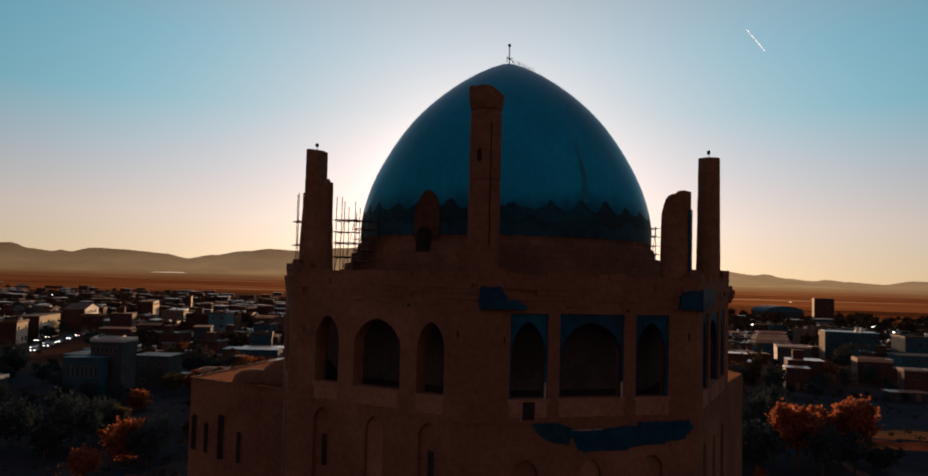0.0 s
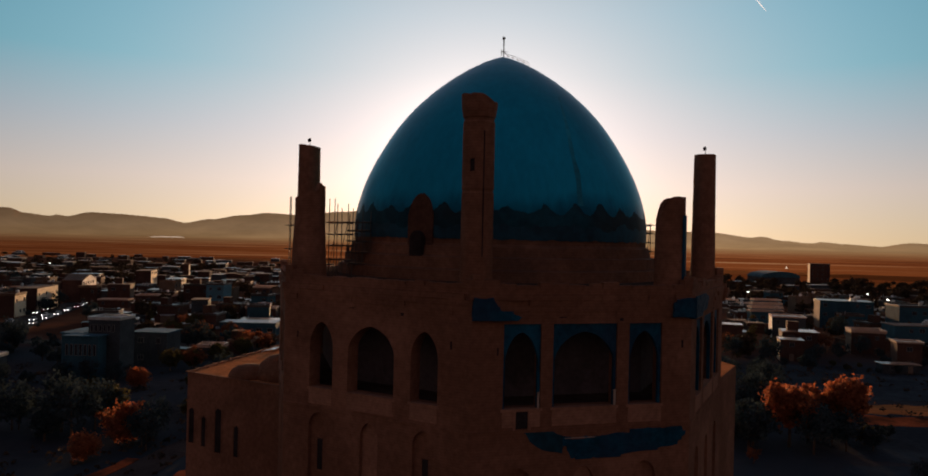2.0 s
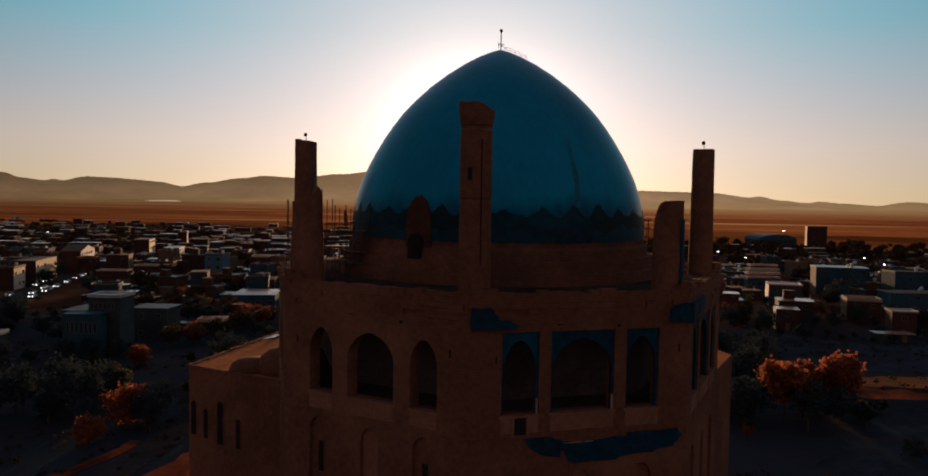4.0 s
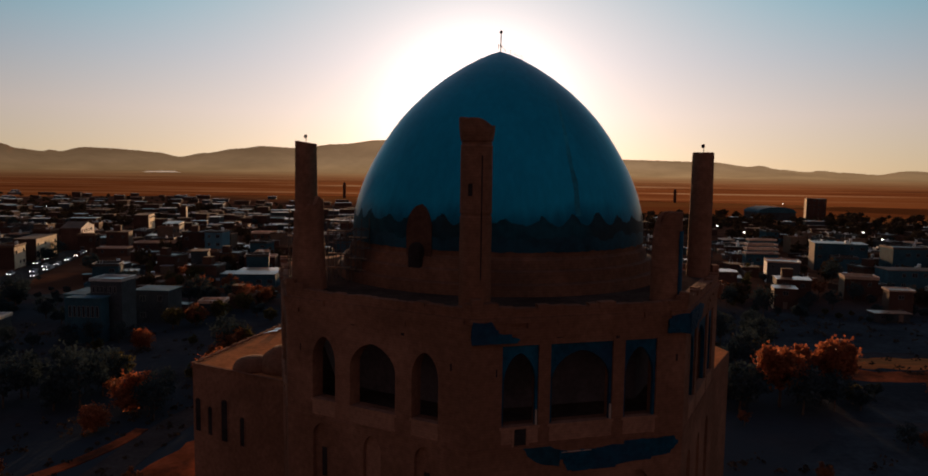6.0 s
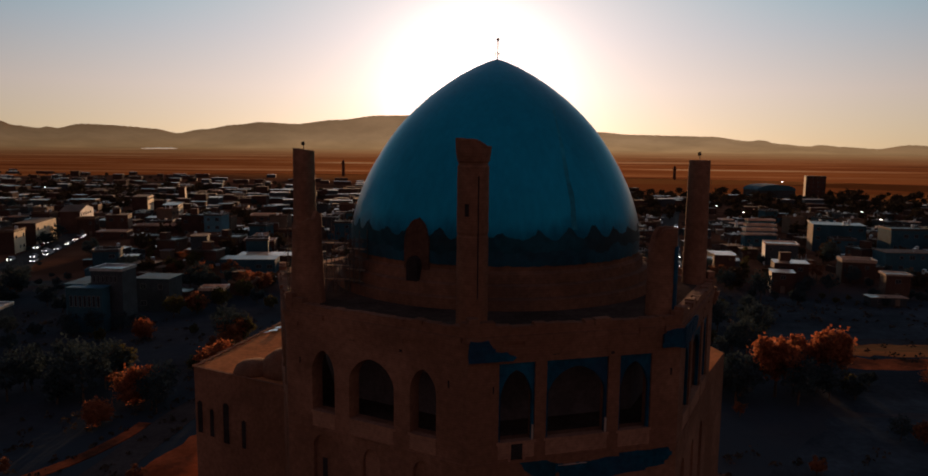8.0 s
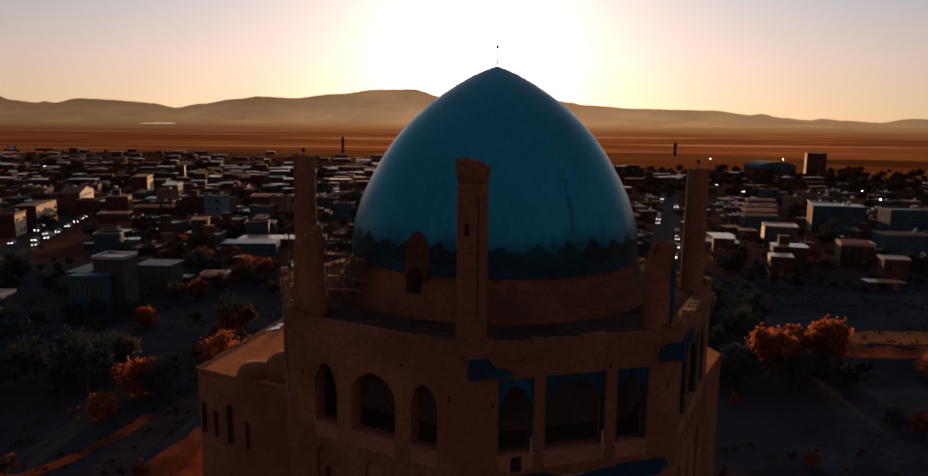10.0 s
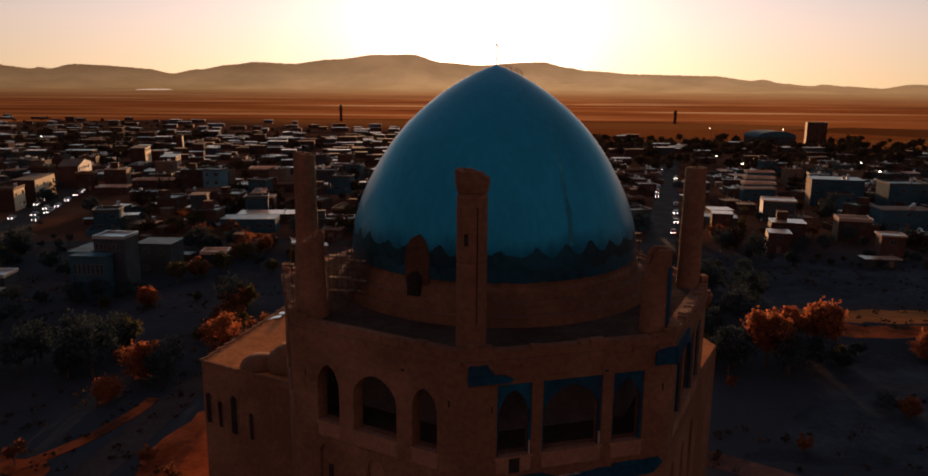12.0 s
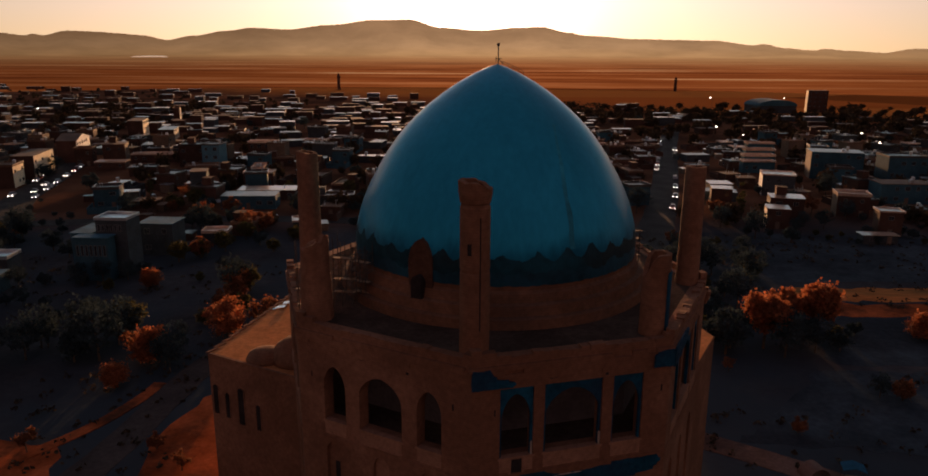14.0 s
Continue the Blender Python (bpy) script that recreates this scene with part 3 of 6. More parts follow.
piece(walls[0], "pale_joint", STONE, rect(-1.35, 19.14, 0.8, 19.175), -APO - 0.1, -APO + 0.02, "thin pale strip of bare mortar")
# remains of blue tile on the tiled walls
TILE = 0.30
TILE_MESH = []
for i in range(3):
    bm = bmesh.new()
    h = TILE / 2 - 0.004
    prism(bm, [(-h, -h), (h * (1, 0.7, 1)[i], -h), (h, h * (1, 0.8, 0.6)[i]), (h * (1, 1, 0.5)[i], h), (-h, h)], -0.05, 0.06)
    bmesh.ops.recalc_face_normals(bm, faces=bm.faces)
    me = bpy.data.meshes.new("tile")
    bm.to_mesh(me)
    bm.free()
    me.materials.append(BLUE_TILE)
    TILE_MESH.append(me)
for k, outline in ((0, [(-7.85, 26.95), (-6.6, 26.85), (-4.9, 26.85), (-4.6, 27.1), (-5.9, 27.5), (-6.6, 28.25), (-7.8, 28.3)]),
                   (0, [(6.3, 27.0), (7.85, 27.0), (7.85, 28.3), (6.9, 28.3), (6.2, 27.9)]),
                   (0, [(-1.5, 19.1), (-0.9, 17.85), (1.5, 17.75), (4.6, 18.1), (6.7, 18.3), (7.4, 19.0), (7.2, 19.62), (3.6, 19.42), (1.2, 19.22)]),
                   (1, [(-7.85, 26.9), (-5.5, 27.0), (-3.0, 27.3), (-2.2, 28.1), (-4.0, 28.3), (-7.85, 28.3)])):
    out = 0.02 if outline[0][1] < 20 else 0.30
    piece(walls[k], "tile_bed", BLUE_TILE, ragged(outline, 0.16, k + outline[0][0]), -APO - out - 0.025, -APO + 0.1, "bed of worn blue glaze under the tiles")
    us, zs = [p[0] for p in outline], [p[1] for p in outline]
    u = min(us)
    while u < max(us):
        z = min(zs)
        while z < max(zs):
            inside, cu, cz = False, u + TILE / 2, z + TILE / 2
            for (x0, y0), (x1, y1) in zip(outline, outline[1:] + outline[:1]):
                if (y0 > cz) != (y1 > cz) and cu < (x1 - x0) * (cz - y0) / (y1 - y0) + x0:
                    inside = not inside
            if inside and noise.noise((cu * 0.8, cz * 1.4, k + 3)) > -0.2:
                t = new("tile", TILE_MESH[int(abs(noise.noise((u * 7, z * 7, 1))) * 9) % 3])
                t.parent = walls[k]
                t.matrix_local = Matrix.Translation((cu, -APO - out + 0.01 * noise.noise((u * 3, z * 3, 0)), cz)) @ Matrix.Rotation(0.05 * noise.noise((u * 5, z * 5, 4)), 4, "Y")
            z += TILE
        u += TILE


# ---- drum and dome
PROFILE = [(12.86, 31.4), (12.86, 33.0), (12.68, 34.3), (12.34, 35.6), (11.92, 36.8), (11.33, 38.1), (10.62, 39.4), (9.76, 40.8), (8.68, 42.3), (7.5, 43.6),
           (6.1, 44.9), (4.7, 45.98), (3.2, 46.98), (1.9, 47.68), (0.9, 48.12), (0.0, 48.42)]


def dome_r(z):
    pts = PROFILE
    for i in range(len(pts) - 1):
        (ra, za), (rb, zb) = pts[i], pts[i + 1]
        if za <= z <= zb:
            t = (z - za) / (zb - za)
            r0, r3 = pts[max(0, i - 1)][0], pts[min(len(pts) - 1, i + 2)][0]
            if i == len(pts) - 2:
                r3 = -pts[i][0]
            m0, m1 = (rb - r0) / 2, (r3 - ra) / 2
            if i == 0:
                m0 = 0.0
            t2, t3 = t * t, t * t * t
            return max(0.0, (2 * t3 - 3 * t2 + 1) * ra + (t3 - 2 * t2 + t) * m0 + (-2 * t3 + 3 * t2) * rb + (t3 - t2) * m1)
    return PROFILE[0][0] if z < PROFILE[0][1] else 0.0


WINDOW_AZ = [-29.8, 150.2]


def glaze_edge(az):
    """Height at which the turquoise glaze begins; it has fallen off in points above the drum windows."""
    s = ((az + 5 + 3.0 * noise.noise((az * 0.05, 8, 0))) / 11.25) % 1.0
    lobe = max(0.15, 0.6 + 0.9 * noise.noise((round((az + 5) / 11.25) * 1.7, 0.3, 0)))
    z = 33.95 + 0.85 * lobe * (0.5 - 0.5 * cos(2 * pi * s)) ** 1.4 + 0.25 * noise.noise((az * 0.13, 2, 0)) + 0.14 * noise.noise((az * 0.8, 3, 0)) + 0.10 * noise.noise((az * 2.0, 9, 0))
    for w in WINDOW_AZ:
        d = abs((az - w + 180) % 360 - 180)
        if d < 5.5:
            z = max(z, 35.5 - (35.5 - 33.6) * (d / 5.5) ** 0.9)
    return z


def shell(name, mat, lower, upper, off, label, n=480, m=36):
    bm = bmesh.new()
    rows = []
    for i in range(n):
        az = -180 + 360 * i / n
        a, lo, hi = radians(az), lower(az), upper(az)
        row = []
        for j in range(m + 1):
            s = j / m
            z = lo + (hi - lo) * (1 - (1 - s) ** 1.35)
            r = dome_r(z) + off
            if hi > 48 and j == m:
                r = 0.02
            row.append(bm.verts.new((r * sin(a), -r * cos(a), z)))
        rows.append(row)
    for i in range(n):
        a, c = rows[i], rows[(i + 1) % n]
        for j in range(len(a) - 1):
            bm.faces.new((a[j], c[j], c[j + 1], a[j + 1]))
    return part(name, bm, mat, mausoleum, label, smooth=True)


bm = bmesh.new()
lathe(bm, [(14.3, ROOF_Z), (14.25, 29.7), (13.75, 29.8), (13.65, 30.6), (13.2, 30.7), (13.1, 31.4), (12.92, 31.5)] + [(dome_r(31.6 + 0.4 * i) - 0.02, 31.6 + 0.4 * i) for i in range(12)], 128, wobble=0.006)
part("drum", bm, DARKER_BRICK, mausoleum, "bare brick drum below the dome", smooth=False)
dome = shell("dome", TURQUOISE, glaze_edge, lambda az: 48.42, 0.06, "pointed dome of turquoise glazed tile")
shell("dome_band", NAVY, lambda az: 31.95 + 0.12 * noise.noise((az * 0.3, 5, 0)), lambda az: 33.6, 0.02, "dark navy glazed band at the foot of the dome", m=6)


def teal_edge(az):
    return 33.0 + 0.5 * noise.noise((az * 0.12, 6, 0)) + 0.25 * noise.noise((az * 0.5, 8, 0))


shell("worn_band", TEAL, teal_edge, lambda az: min(glaze_edge(az) + 0.15, 35.0), 0.04, "darkened teal glaze above the navy band", m=8)
# a dull streak that runs down the glaze
bm = bmesh.new()
prev = None
for i in range(41):
    s = i / 40
    z = 43.8 - s * 9.2
    a = math.asin((4.3 + 1.3 * s + 0.15 * noise.noise((z * 0.5, 4, 0))) / dome_r(z))
    w = radians(0.6 + 0.9 * s + 0.5 * noise.noise((z * 0.9, 1, 0))) * 10 / max(4.0, dome_r(z))
    r = dome_r(z) + 0.068
    cur = [bm.verts.new((r * sin(b), -r * cos(b), z)) for b in (a - w, a, a + w)]
    if prev:
        for p in range(2):
            bm.faces.new((prev[p], prev[p + 1], cur[p + 1], cur[p]))
    prev = cur
part("streak", bm, STREAK, dome, "dull vertical streak on the glaze", smooth=True)

# windows of the drum, in pointed brick surrounds; their niches are shade-coloured blocks
for w in WINDOW_AZ:
    M = Matrix.Rotation(radians(w), 4, "Z")
    bm = bmesh.new()
    out = arch(0, 2.2, 33.4, 35.3)
    prism(bm, [(-1.1, 30.6)] + out + [(1.1, 30.6)], -12.98, -12.4)
    win = part("drum_window", bm, DARKEST_BRICK, mausoleum, "pointed dark brick surround with a niche", matrix=M)
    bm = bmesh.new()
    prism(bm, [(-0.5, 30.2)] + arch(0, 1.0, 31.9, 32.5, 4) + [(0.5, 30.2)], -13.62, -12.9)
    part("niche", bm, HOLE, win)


# ---- minarets
def minaret(k, dist, base_r, prof, ztop, label, seed=0, n=36, mat=BRICK, rough=0.018):
    """A round brick shaft on a corner. prof: (z, r) pairs; ztop(angle): where it is broken off."""
    a = radians(PHI + 45 * k)
    M = Matrix.Translation((dist * sin(a), -dist * cos(a), 0))

    def rad(z):
        for (za, ra), (zb, rb) in zip(prof, prof[1:]):
            if za <= z <= zb:
                return ra + (rb - ra) * (z - za) / (zb - za)
        return prof[-1][1]

    zs = sorted({z for z, r in prof} | {ROOF_Z + 0.6 * i for i in range(24)})
    bm = bmesh.new()
    rows = []
    for i in range(n):
        b = 2 * pi * i / n
        top = ztop(b)
        row = []
        for z in zs:
            z = min(z, top)
            r = rad(z) * (1 + rough * noise.noise((cos(b) * 1.5 + seed, sin(b) * 1.5, z * 0.9)))
            row.append(bm.verts.new((r * sin(b), -r * cos(b), z)))
        r = rad(top) * 0.62
        row.append(bm.verts.new((r * sin(b), -r * cos(b), top + 0.06 * noise.noise((b * 3, seed, 0)))))
        row.append(bm.verts.new((r * sin(b) * 0.98, -r * cos(b) * 0.98, min(top, prof[-1][0]) - 0.7)))
        rows.append(row)
    for i in range(n):
        p, q = rows[i], rows[(i + 1) % n]
        for j in range(len(p) - 1):
            bm.faces.new((p[j], q[j], q[j + 1], p[j + 1]))
    bm.faces.new([r[-1] for r in rows])
    bmesh.ops.remove_doubles(bm, verts=bm.verts, dist=0.0005)
    return part("minaret", bm, mat, mausoleum, label, matrix=M)


def patch(parent, name, mat, r, a0, a1, z0, z1, label="", amp=0.0, depth=0.03):
    """A piece lying on a round shaft between two angles (degrees)."""
    bm = bmesh.new()
    n, m = max(2, int((a1 - a0) / 8)), max(1, int((z1 - z0) / 0.4))
    grid = {}
    for i in range(n + 1):
        for j in range(m + 1):
            a = radians(a0 + (a1 - a0) * i / n + amp * 30 * noise.noise((i * 0.9, j * 0.6, r)))
            z = z0 + (z1 - z0) * j / m + amp * noise.noise((i * 0.7, j * 0.9, 5))
            for d in (0, 1):
                rr = r + d * depth
                grid[i, j, d] = bm.verts.new((rr * sin(a), -rr * cos(a), z))
    for i in range(n):
        for j in range(m):
            for d in (0, 1):
                bm.faces.new([grid[p] for p in ((i, j, d), (i + 1, j, d), (i + 1, j + 1, d), (i, j + 1, d))])
    for i in range(n):
        for j in (0, m):
            bm.faces.new([grid[p] for p in ((i, j, 0), (i + 1, j, 0), (i + 1, j, 1), (i, j, 1))])
    for j in range(m):
        for i in (0, n):
            bm.faces.new([grid[p] for p in ((i, j, 0), (i, j + 1, 0), (i, j + 1, 1), (i, j, 1))])
    return part(name, bm, mat, parent, label)


mid = minaret(0, 18.65, 1.05, [(ROOF_Z, 1.06), (34.9, 1.04), (35.0, 1.00), (35.12, 1.00), (35.2, 1.05), (39.5, 1.03), (39.6, 0.97), (39.75, 0.97), (39.85, 1.05), (40.5, 1.16), (41.6, 1.20)],
              lambda b: 41.25 - 0.5 * max(0, sin(b)) + 0.18 * noise.noise((cos(b) * 2, sin(b) * 2, 3)), "tall brick minaret with a broken head and two mouldings", 1)
# groove and slit lie on the shaft, their shade painted as dark strips
patch(mid, "groove", HOLE, 1.02, 17.0, 21.5, 30.2, 38.9, "shade-coloured strip for a vertical groove", depth=0.04)
patch(mid, "slit_window", HOLE, 1.02, -30, -14, 36.3, 37.1, "shade-coloured patch for a small slit", depth=0.045)
minaret(-2, 17.86, 1.0, [(ROOF_Z, 1.12), (33.0, 1.06), (40.6, 0.98)], lambda b: 40.25 + 0.05 * noise.noise((cos(b) * 2, sin(b) * 2, 7)) - 0.12 * sin(b), "tall plain brick minaret with a flat broken top", 2)
minaret(-1, 18.6, 1.2, [(ROOF_Z, 1.34), (31.0, 1.22), (36.0, 1.06)], lambda b: 35.1 + 0.55 * sin(b) + 0.35 * noise.noise((cos(b) * 3, sin(b) * 3, 11)), "crumbling brick minaret broken off at half height", 3, rough=0.06)
stub = minaret(1, 18.5, 1.12, [(ROOF_Z, 1.08), (35.6, 1.0)], lambda b: 35.2 - 2.0 * max(0.0, -sin(b) - 0.05) ** 1.8 + 0.14 * noise.noise((cos(b) * 3, sin(b) * 3, 2)), "short broken brick minaret with a sloping crown", 4)
patch(stub, "tile_fragment", BLUE_TILE, 1.07, 34, 118, 29.2, 33.9, "strip of blue glazed tile", amp=0.12, depth=0.04)
minaret(2, 17.84, 0.95, [(ROOF_Z, 1.04), (33.0, 0.98), (40.4, 0.90)], lambda b: 39.72 + 0.05 * noise.noise((cos(b) * 2, sin(b) * 2, 5)), "tall plain brick minaret with a flat top", 5)
# ---- annexes behind the octagon, in the frame of the wall k = -1
FR = Matrix.Translation((CX, CY, 0)) @ face_frame(-1)


def skewed(bm, u0, v0, u1, v1, z0, z1, skew):
    """A block whose first side runs outwards by skew towards the back."""
    ring = [(u0, v0), (u1, v0), (u1, v1), (u0 - skew, v1)]
    lo = [bm.verts.new((u, v, z0)) for u, v in ring]
    hi = [bm.verts.new((u, v, z1)) for u, v in ring]
    bm.faces.new(lo)
    bm.faces.new(hi)
    for i in range(4):
        j = (i + 1) % 4
        bm.faces.new((lo[i], lo[j], hi[j], hi[i]))


def annexe(u0, v0, u1, v1, z, slits, domes, label, skew=0.0):
    body = thing("annexe", label, "annexe", matrix=FR)
    bm = bmesh.new()
    skewed(bm, u0, v0, u1, v1, 0, z - 0.02, skew)
    wall = part("wall", bm, BRICK, body, "plain brown brick wall")
    bm = bmesh.new()
    skewed(bm, u0 + 0.1, v0 + 0.1, u1 - 0.1, v1 - 0.1, z - 0.018, z, skew)
    part("roof", bm, ROOF_CLAY, body, "flat clay-skinned roof")
    bm = bmesh.new()
    n = 14
    for i in range(n):                      # the worn edge along the first side, in uneven lengths
        a, c = v0 + (v1 - v0) * i / n, v0 + (v1 - v0) * (i + 1) / n
        ua = u0 - skew * (i + 0.5) / n
        lift = 0.10 + 0.16 * abs(noise.noise((i * 0.9, z, 2)))
        box(bm, ua - 0.12 + 0.05 * noise.noise((i * 1.3, 1, z)), a, z, ua + 0.22, c - 0.004, z + lift)
    for a, c in (((u1 - 0.2, v0 - 0.12), (u1 + 0.12, v1 + 0.12)), ((u0 + 0.24, v0 - 0.12), (u1 - 0.2, v0 + 0.15)), ((u0 - skew + 0.24, v1 - 0.15), (u1 - 0.2, v1 + 0.12))):
        box(bm, a[0], a[1], z, c[0], c[1], z + 0.12)
    part("roof_edge", bm, BRICK, body)
    for du, dv, r, h in domes:
        bm = bmesh.new()
        lathe(bm, [(r, -0.05), (r * 0.97, h * 0.25), (r * 0.85, h * 0.6), (r * 0.6, h * 0.86), (r * 0.3, h * 0.97), (0, h)], 36)
        # dome brick chosen darker to stand for its shaded front
        part("low_dome", bm, DARKER_BRICK, body, "low brick dome on the roof", matrix=Matrix.Translation((du, dv, z)), smooth=True)
    # slits are flat pieces, the shade within them painted on
    for su, w, z0, z1 in slits:
        bm = bmesh.new()
        prism(bm, [(su - w / 2, z0)] + arch(su, w, z1 - 0.3, z1, 3) + [(su + w / 2, z0)], v0 - 0.012, v0 + 0.02)
        sl = part("slit_window", bm, HOLE, wall, "narrow slit window, its shade put in as colour")
        bm = bmesh.new()
        for e in (-1, 1):
            box(bm, su + e * (w / 2 + 0.06) - 0.06, v0 - 0.05, z0, su + e * (w / 2 + 0.06) + 0.06, v0 + 0.02, z1 - 0.1)
        part("jamb", bm, BRICK, sl)
    return body


annexe(-29.0, -9.7, -12.0, 11.0, 18.2, [(-28.3, 0.75, 11.4, 14.8), (-26.6, 0.6, 11.3, 14.2), (-24.6, 0.85, 11.0, 15.2), (-22.2, 0.6, 11.0, 13.9)],
       [(-22.7, -7.6, 2.05, 1.2), (-19.6, -5.4, 3.3, 2.3)], "lower brick annexe with slit windows and a lit clay roof", skew=6.0)


def back_annexe(ring, z):
    """A lower building behind the octagon, with one corner cut off."""
    body = thing("annexe", "brick annexe behind the octagon with a lit flat roof", "annexe", matrix=FR)

    def slab(name, mat, grow, z0, z1, label=""):
        bm = bmesh.new()
        cu, cv = sum(u for u, v in ring) / len(ring), sum(v for u, v in ring) / len(ring)
        pts = [(u + grow * (1 if u > cu else -1), v + grow * (1 if v > cv else -1)) for u, v in ring]
        lo = [bm.verts.new((u, v, z0)) for u, v in pts]
        hi = [bm.verts.new((u, v, z1)) for u, v in pts]
        bm.faces.new(lo)
        bm.faces.new(hi)
        for i in range(len(pts)):
            bm.faces.new((lo[i], lo[(i + 1) % len(pts)], hi[(i + 1) % len(pts)], hi[i]))
        part(name, bm, mat, body, label)

    slab("wall", BRICK, 0.0, 0, z - 0.02, "plain brown brick wall")
    slab("roof", ROOF_CLAY, -0.08, z - 0.018, z, "flat clay-skinned roof")


back_annexe([(-4.0, 8.0), (17.7, 8.0), (17.7, 17.5), (12.4, 23.4), (-4.0, 23.4)], 20.0)


def roof_sheet(u, v, z, turn):
    """A bent piece of bright metal left on the annexe roof."""
    bm = bmesh.new()
    rows = [[bm.verts.new((x, y, 0.05 + 0.16 * sin(x * 2.2) + 0.02 * y)) for y in (-0.45, 0.45)] for x in (-0.9, -0.45, 0.0, 0.45, 0.9)]
    top = [[bm.verts.new((p.co.x, p.co.y, p.co.z + 0.02)) for p in row] for row in rows]
    for a, c in zip(rows, rows[1:]):
        bm.faces.new((a[0], a[1], c[1], c[0]))
    for a, c in zip(top, top[1:]):
        bm.faces.new((a[0], a[1], c[1], c[0]))
    for k in (0, 1):
        for i in range(4):
            bm.faces.new((rows[i][k], rows[i + 1][k], top[i + 1][k], top[i][k]))
    for i in (0, 4):
        bm.faces.new((rows[i][0], rows[i][1], top[i][1], top[i][0]))
    ob = part("metal_sheet", bm, BARE_METAL, matrix=FR @ pose(u, v, z + 0.12, 0, 0, turn))
    tagged(ob, "bent bright metal sheet lying on the annexe roof", "sheet")


BARE_METAL = material("bright_sheet_metal", (0.62, 0.63, 0.64), 0.3, 0.9, vary=0.15, scale=0.4)
roof_sheet(-32.3, 4.5, 18.2, 25)
roof_sheet(-32.6, 6.4, 18.2, -50)


# ---- mast, rail and lamps on the dome and the minarets
def mast():
    t = thing("mast", "thin steel mast with a lamp on the tip of the dome", "mast", matrix=pose(CX + 0.05, CY, 48.35))
    bm = bmesh.new()
    bar(bm, (0, 0, 0), (0, 0, 1.70), 0.05)
    part("pole", bm, STEEL, t)
    bm = bmesh.new()
    lathe(bm, [(0.02, 1.6), (0.12, 1.65), (0.15, 1.76), (0.11, 1.87), (0.0, 1.91)], 10)
    part("lamp_head", bm, STEEL, t, "dark round lamp head")
    bm = bmesh.new()
    bar(bm, (-0.25, 0, 0.55), (0.3, 0, 0.55), 0.03)
    bar(bm, (-0.2, 0, 0.2), (-0.2, 0, 0.75), 0.03)
    bar(bm, (0.0, 0.0, 0.55), (0.45, 0, 0.12), 0.03)
    part("bracket", bm, STEEL, t)


def dome_rail():
    t = thing("handrail", "short steel handrail running down from the dome's tip", "handrail", matrix=pose(CX, CY, 0))
    a = radians(78)
    pts = []
    for z in (48.32, 48.15, 47.97, 47.74, 47.5):
        r = dome_r(min(z, 48.4)) + 0.1
        pts.append(Vector((r * sin(a), -r * cos(a), z)))
    for p in pts:
        bm = bmesh.new()
        bar(bm, p - Vector((0, 0, 0.05)), p + Vector((0.04, 0, 0.34)), 0.018)
        part("post", bm, STEEL, t)
    for h in (0.34, 0.17):
        bm = bmesh.new()
        for p, q in zip(pts, pts[1:]):
            bar(bm, p + Vector((0.03, 0, h)), q + Vector((0.03, 0, h)), 0.016)
        part("rail", bm, STEEL, t)


def floodlight(k, dist, z, flip):
    a = radians(PHI + 45 * k)
    t = thing("floodlight", "small dark floodlight on a stalk on the minaret top", "floodlight", "floodlights on the minarets", matrix=pose(CX + dist * sin(a), CY - dist * cos(a), z, 0, 0, 20 * flip))
    bm = bmesh.new()
    bar(bm, (0, 0, -0.35), (0, 0, 0.45), 0.03)
    part("stalk", bm, STEEL, t)
    bm = bmesh.new()
    prism(bm, [(-0.16, 0.38), (0.12, 0.46), (0.05, 0.75), (-0.2, 0.66)], -0.12, 0.12)
    part("head", bm, HOLE, t)


mast()
dome_rail()
floodlight(-2, 17.86, 40.25, 1)
floodlight(2, 17.84, 39.72, -1)


# ---- scaffolds on the terrace
def scaffold(cx, cy, turn, xs, ys, levels, tops, label, seed):
    t = thing("scaffold", label, "scaffold", "scaffolds", matrix=pose(cx, cy, ROOF_Z, 0, 0, turn))
    rnd = random.Random(seed)
    for x, y in itertools.product(xs, ys):
        bm = bmesh.new()
        bar(bm, (x, y, 0), (x + rnd.uniform(-0.04, 0.04), y, tops[xs.index(x) % len(tops)] + rnd.uniform(-0.3, 0.3)), 0.035, 5)
        part("standard", bm, STEEL, t)
    for z in levels:
        for y in ys:
            bm = bmesh.new()
            bar(bm, (xs[0] - 0.35, y, z), (xs[-1] + 0.45, y, z + rnd.uniform(-0.06, 0.06)), 0.03, 5)
            part("ledger", bm, STEEL, t)
        for x in xs:
            bm = bmesh.new()
            bar(bm, (x, ys[0] - 0.2, z - 0.06), (x, ys[-1] + 0.2, z - 0.06), 0.03, 5)
            part("transom", bm, STEEL, t)
        if rnd.random() < 0.75:
            bm = bmesh.new()
            box(bm, xs[0] - 0.1, ys[0], z + 0.03, xs[-1] + 0.2, ys[0] + 0.5, z + 0.08)
            part("plank", bm, PLANK, t)
    for x0, x1 in zip(xs, xs[1:]):
        bm = bmesh.new()
        bar(bm, (x0, ys[0], 0.2), (x1, ys[0], levels[-1]), 0.025, 5)
        part("brace", bm, STEEL, t)


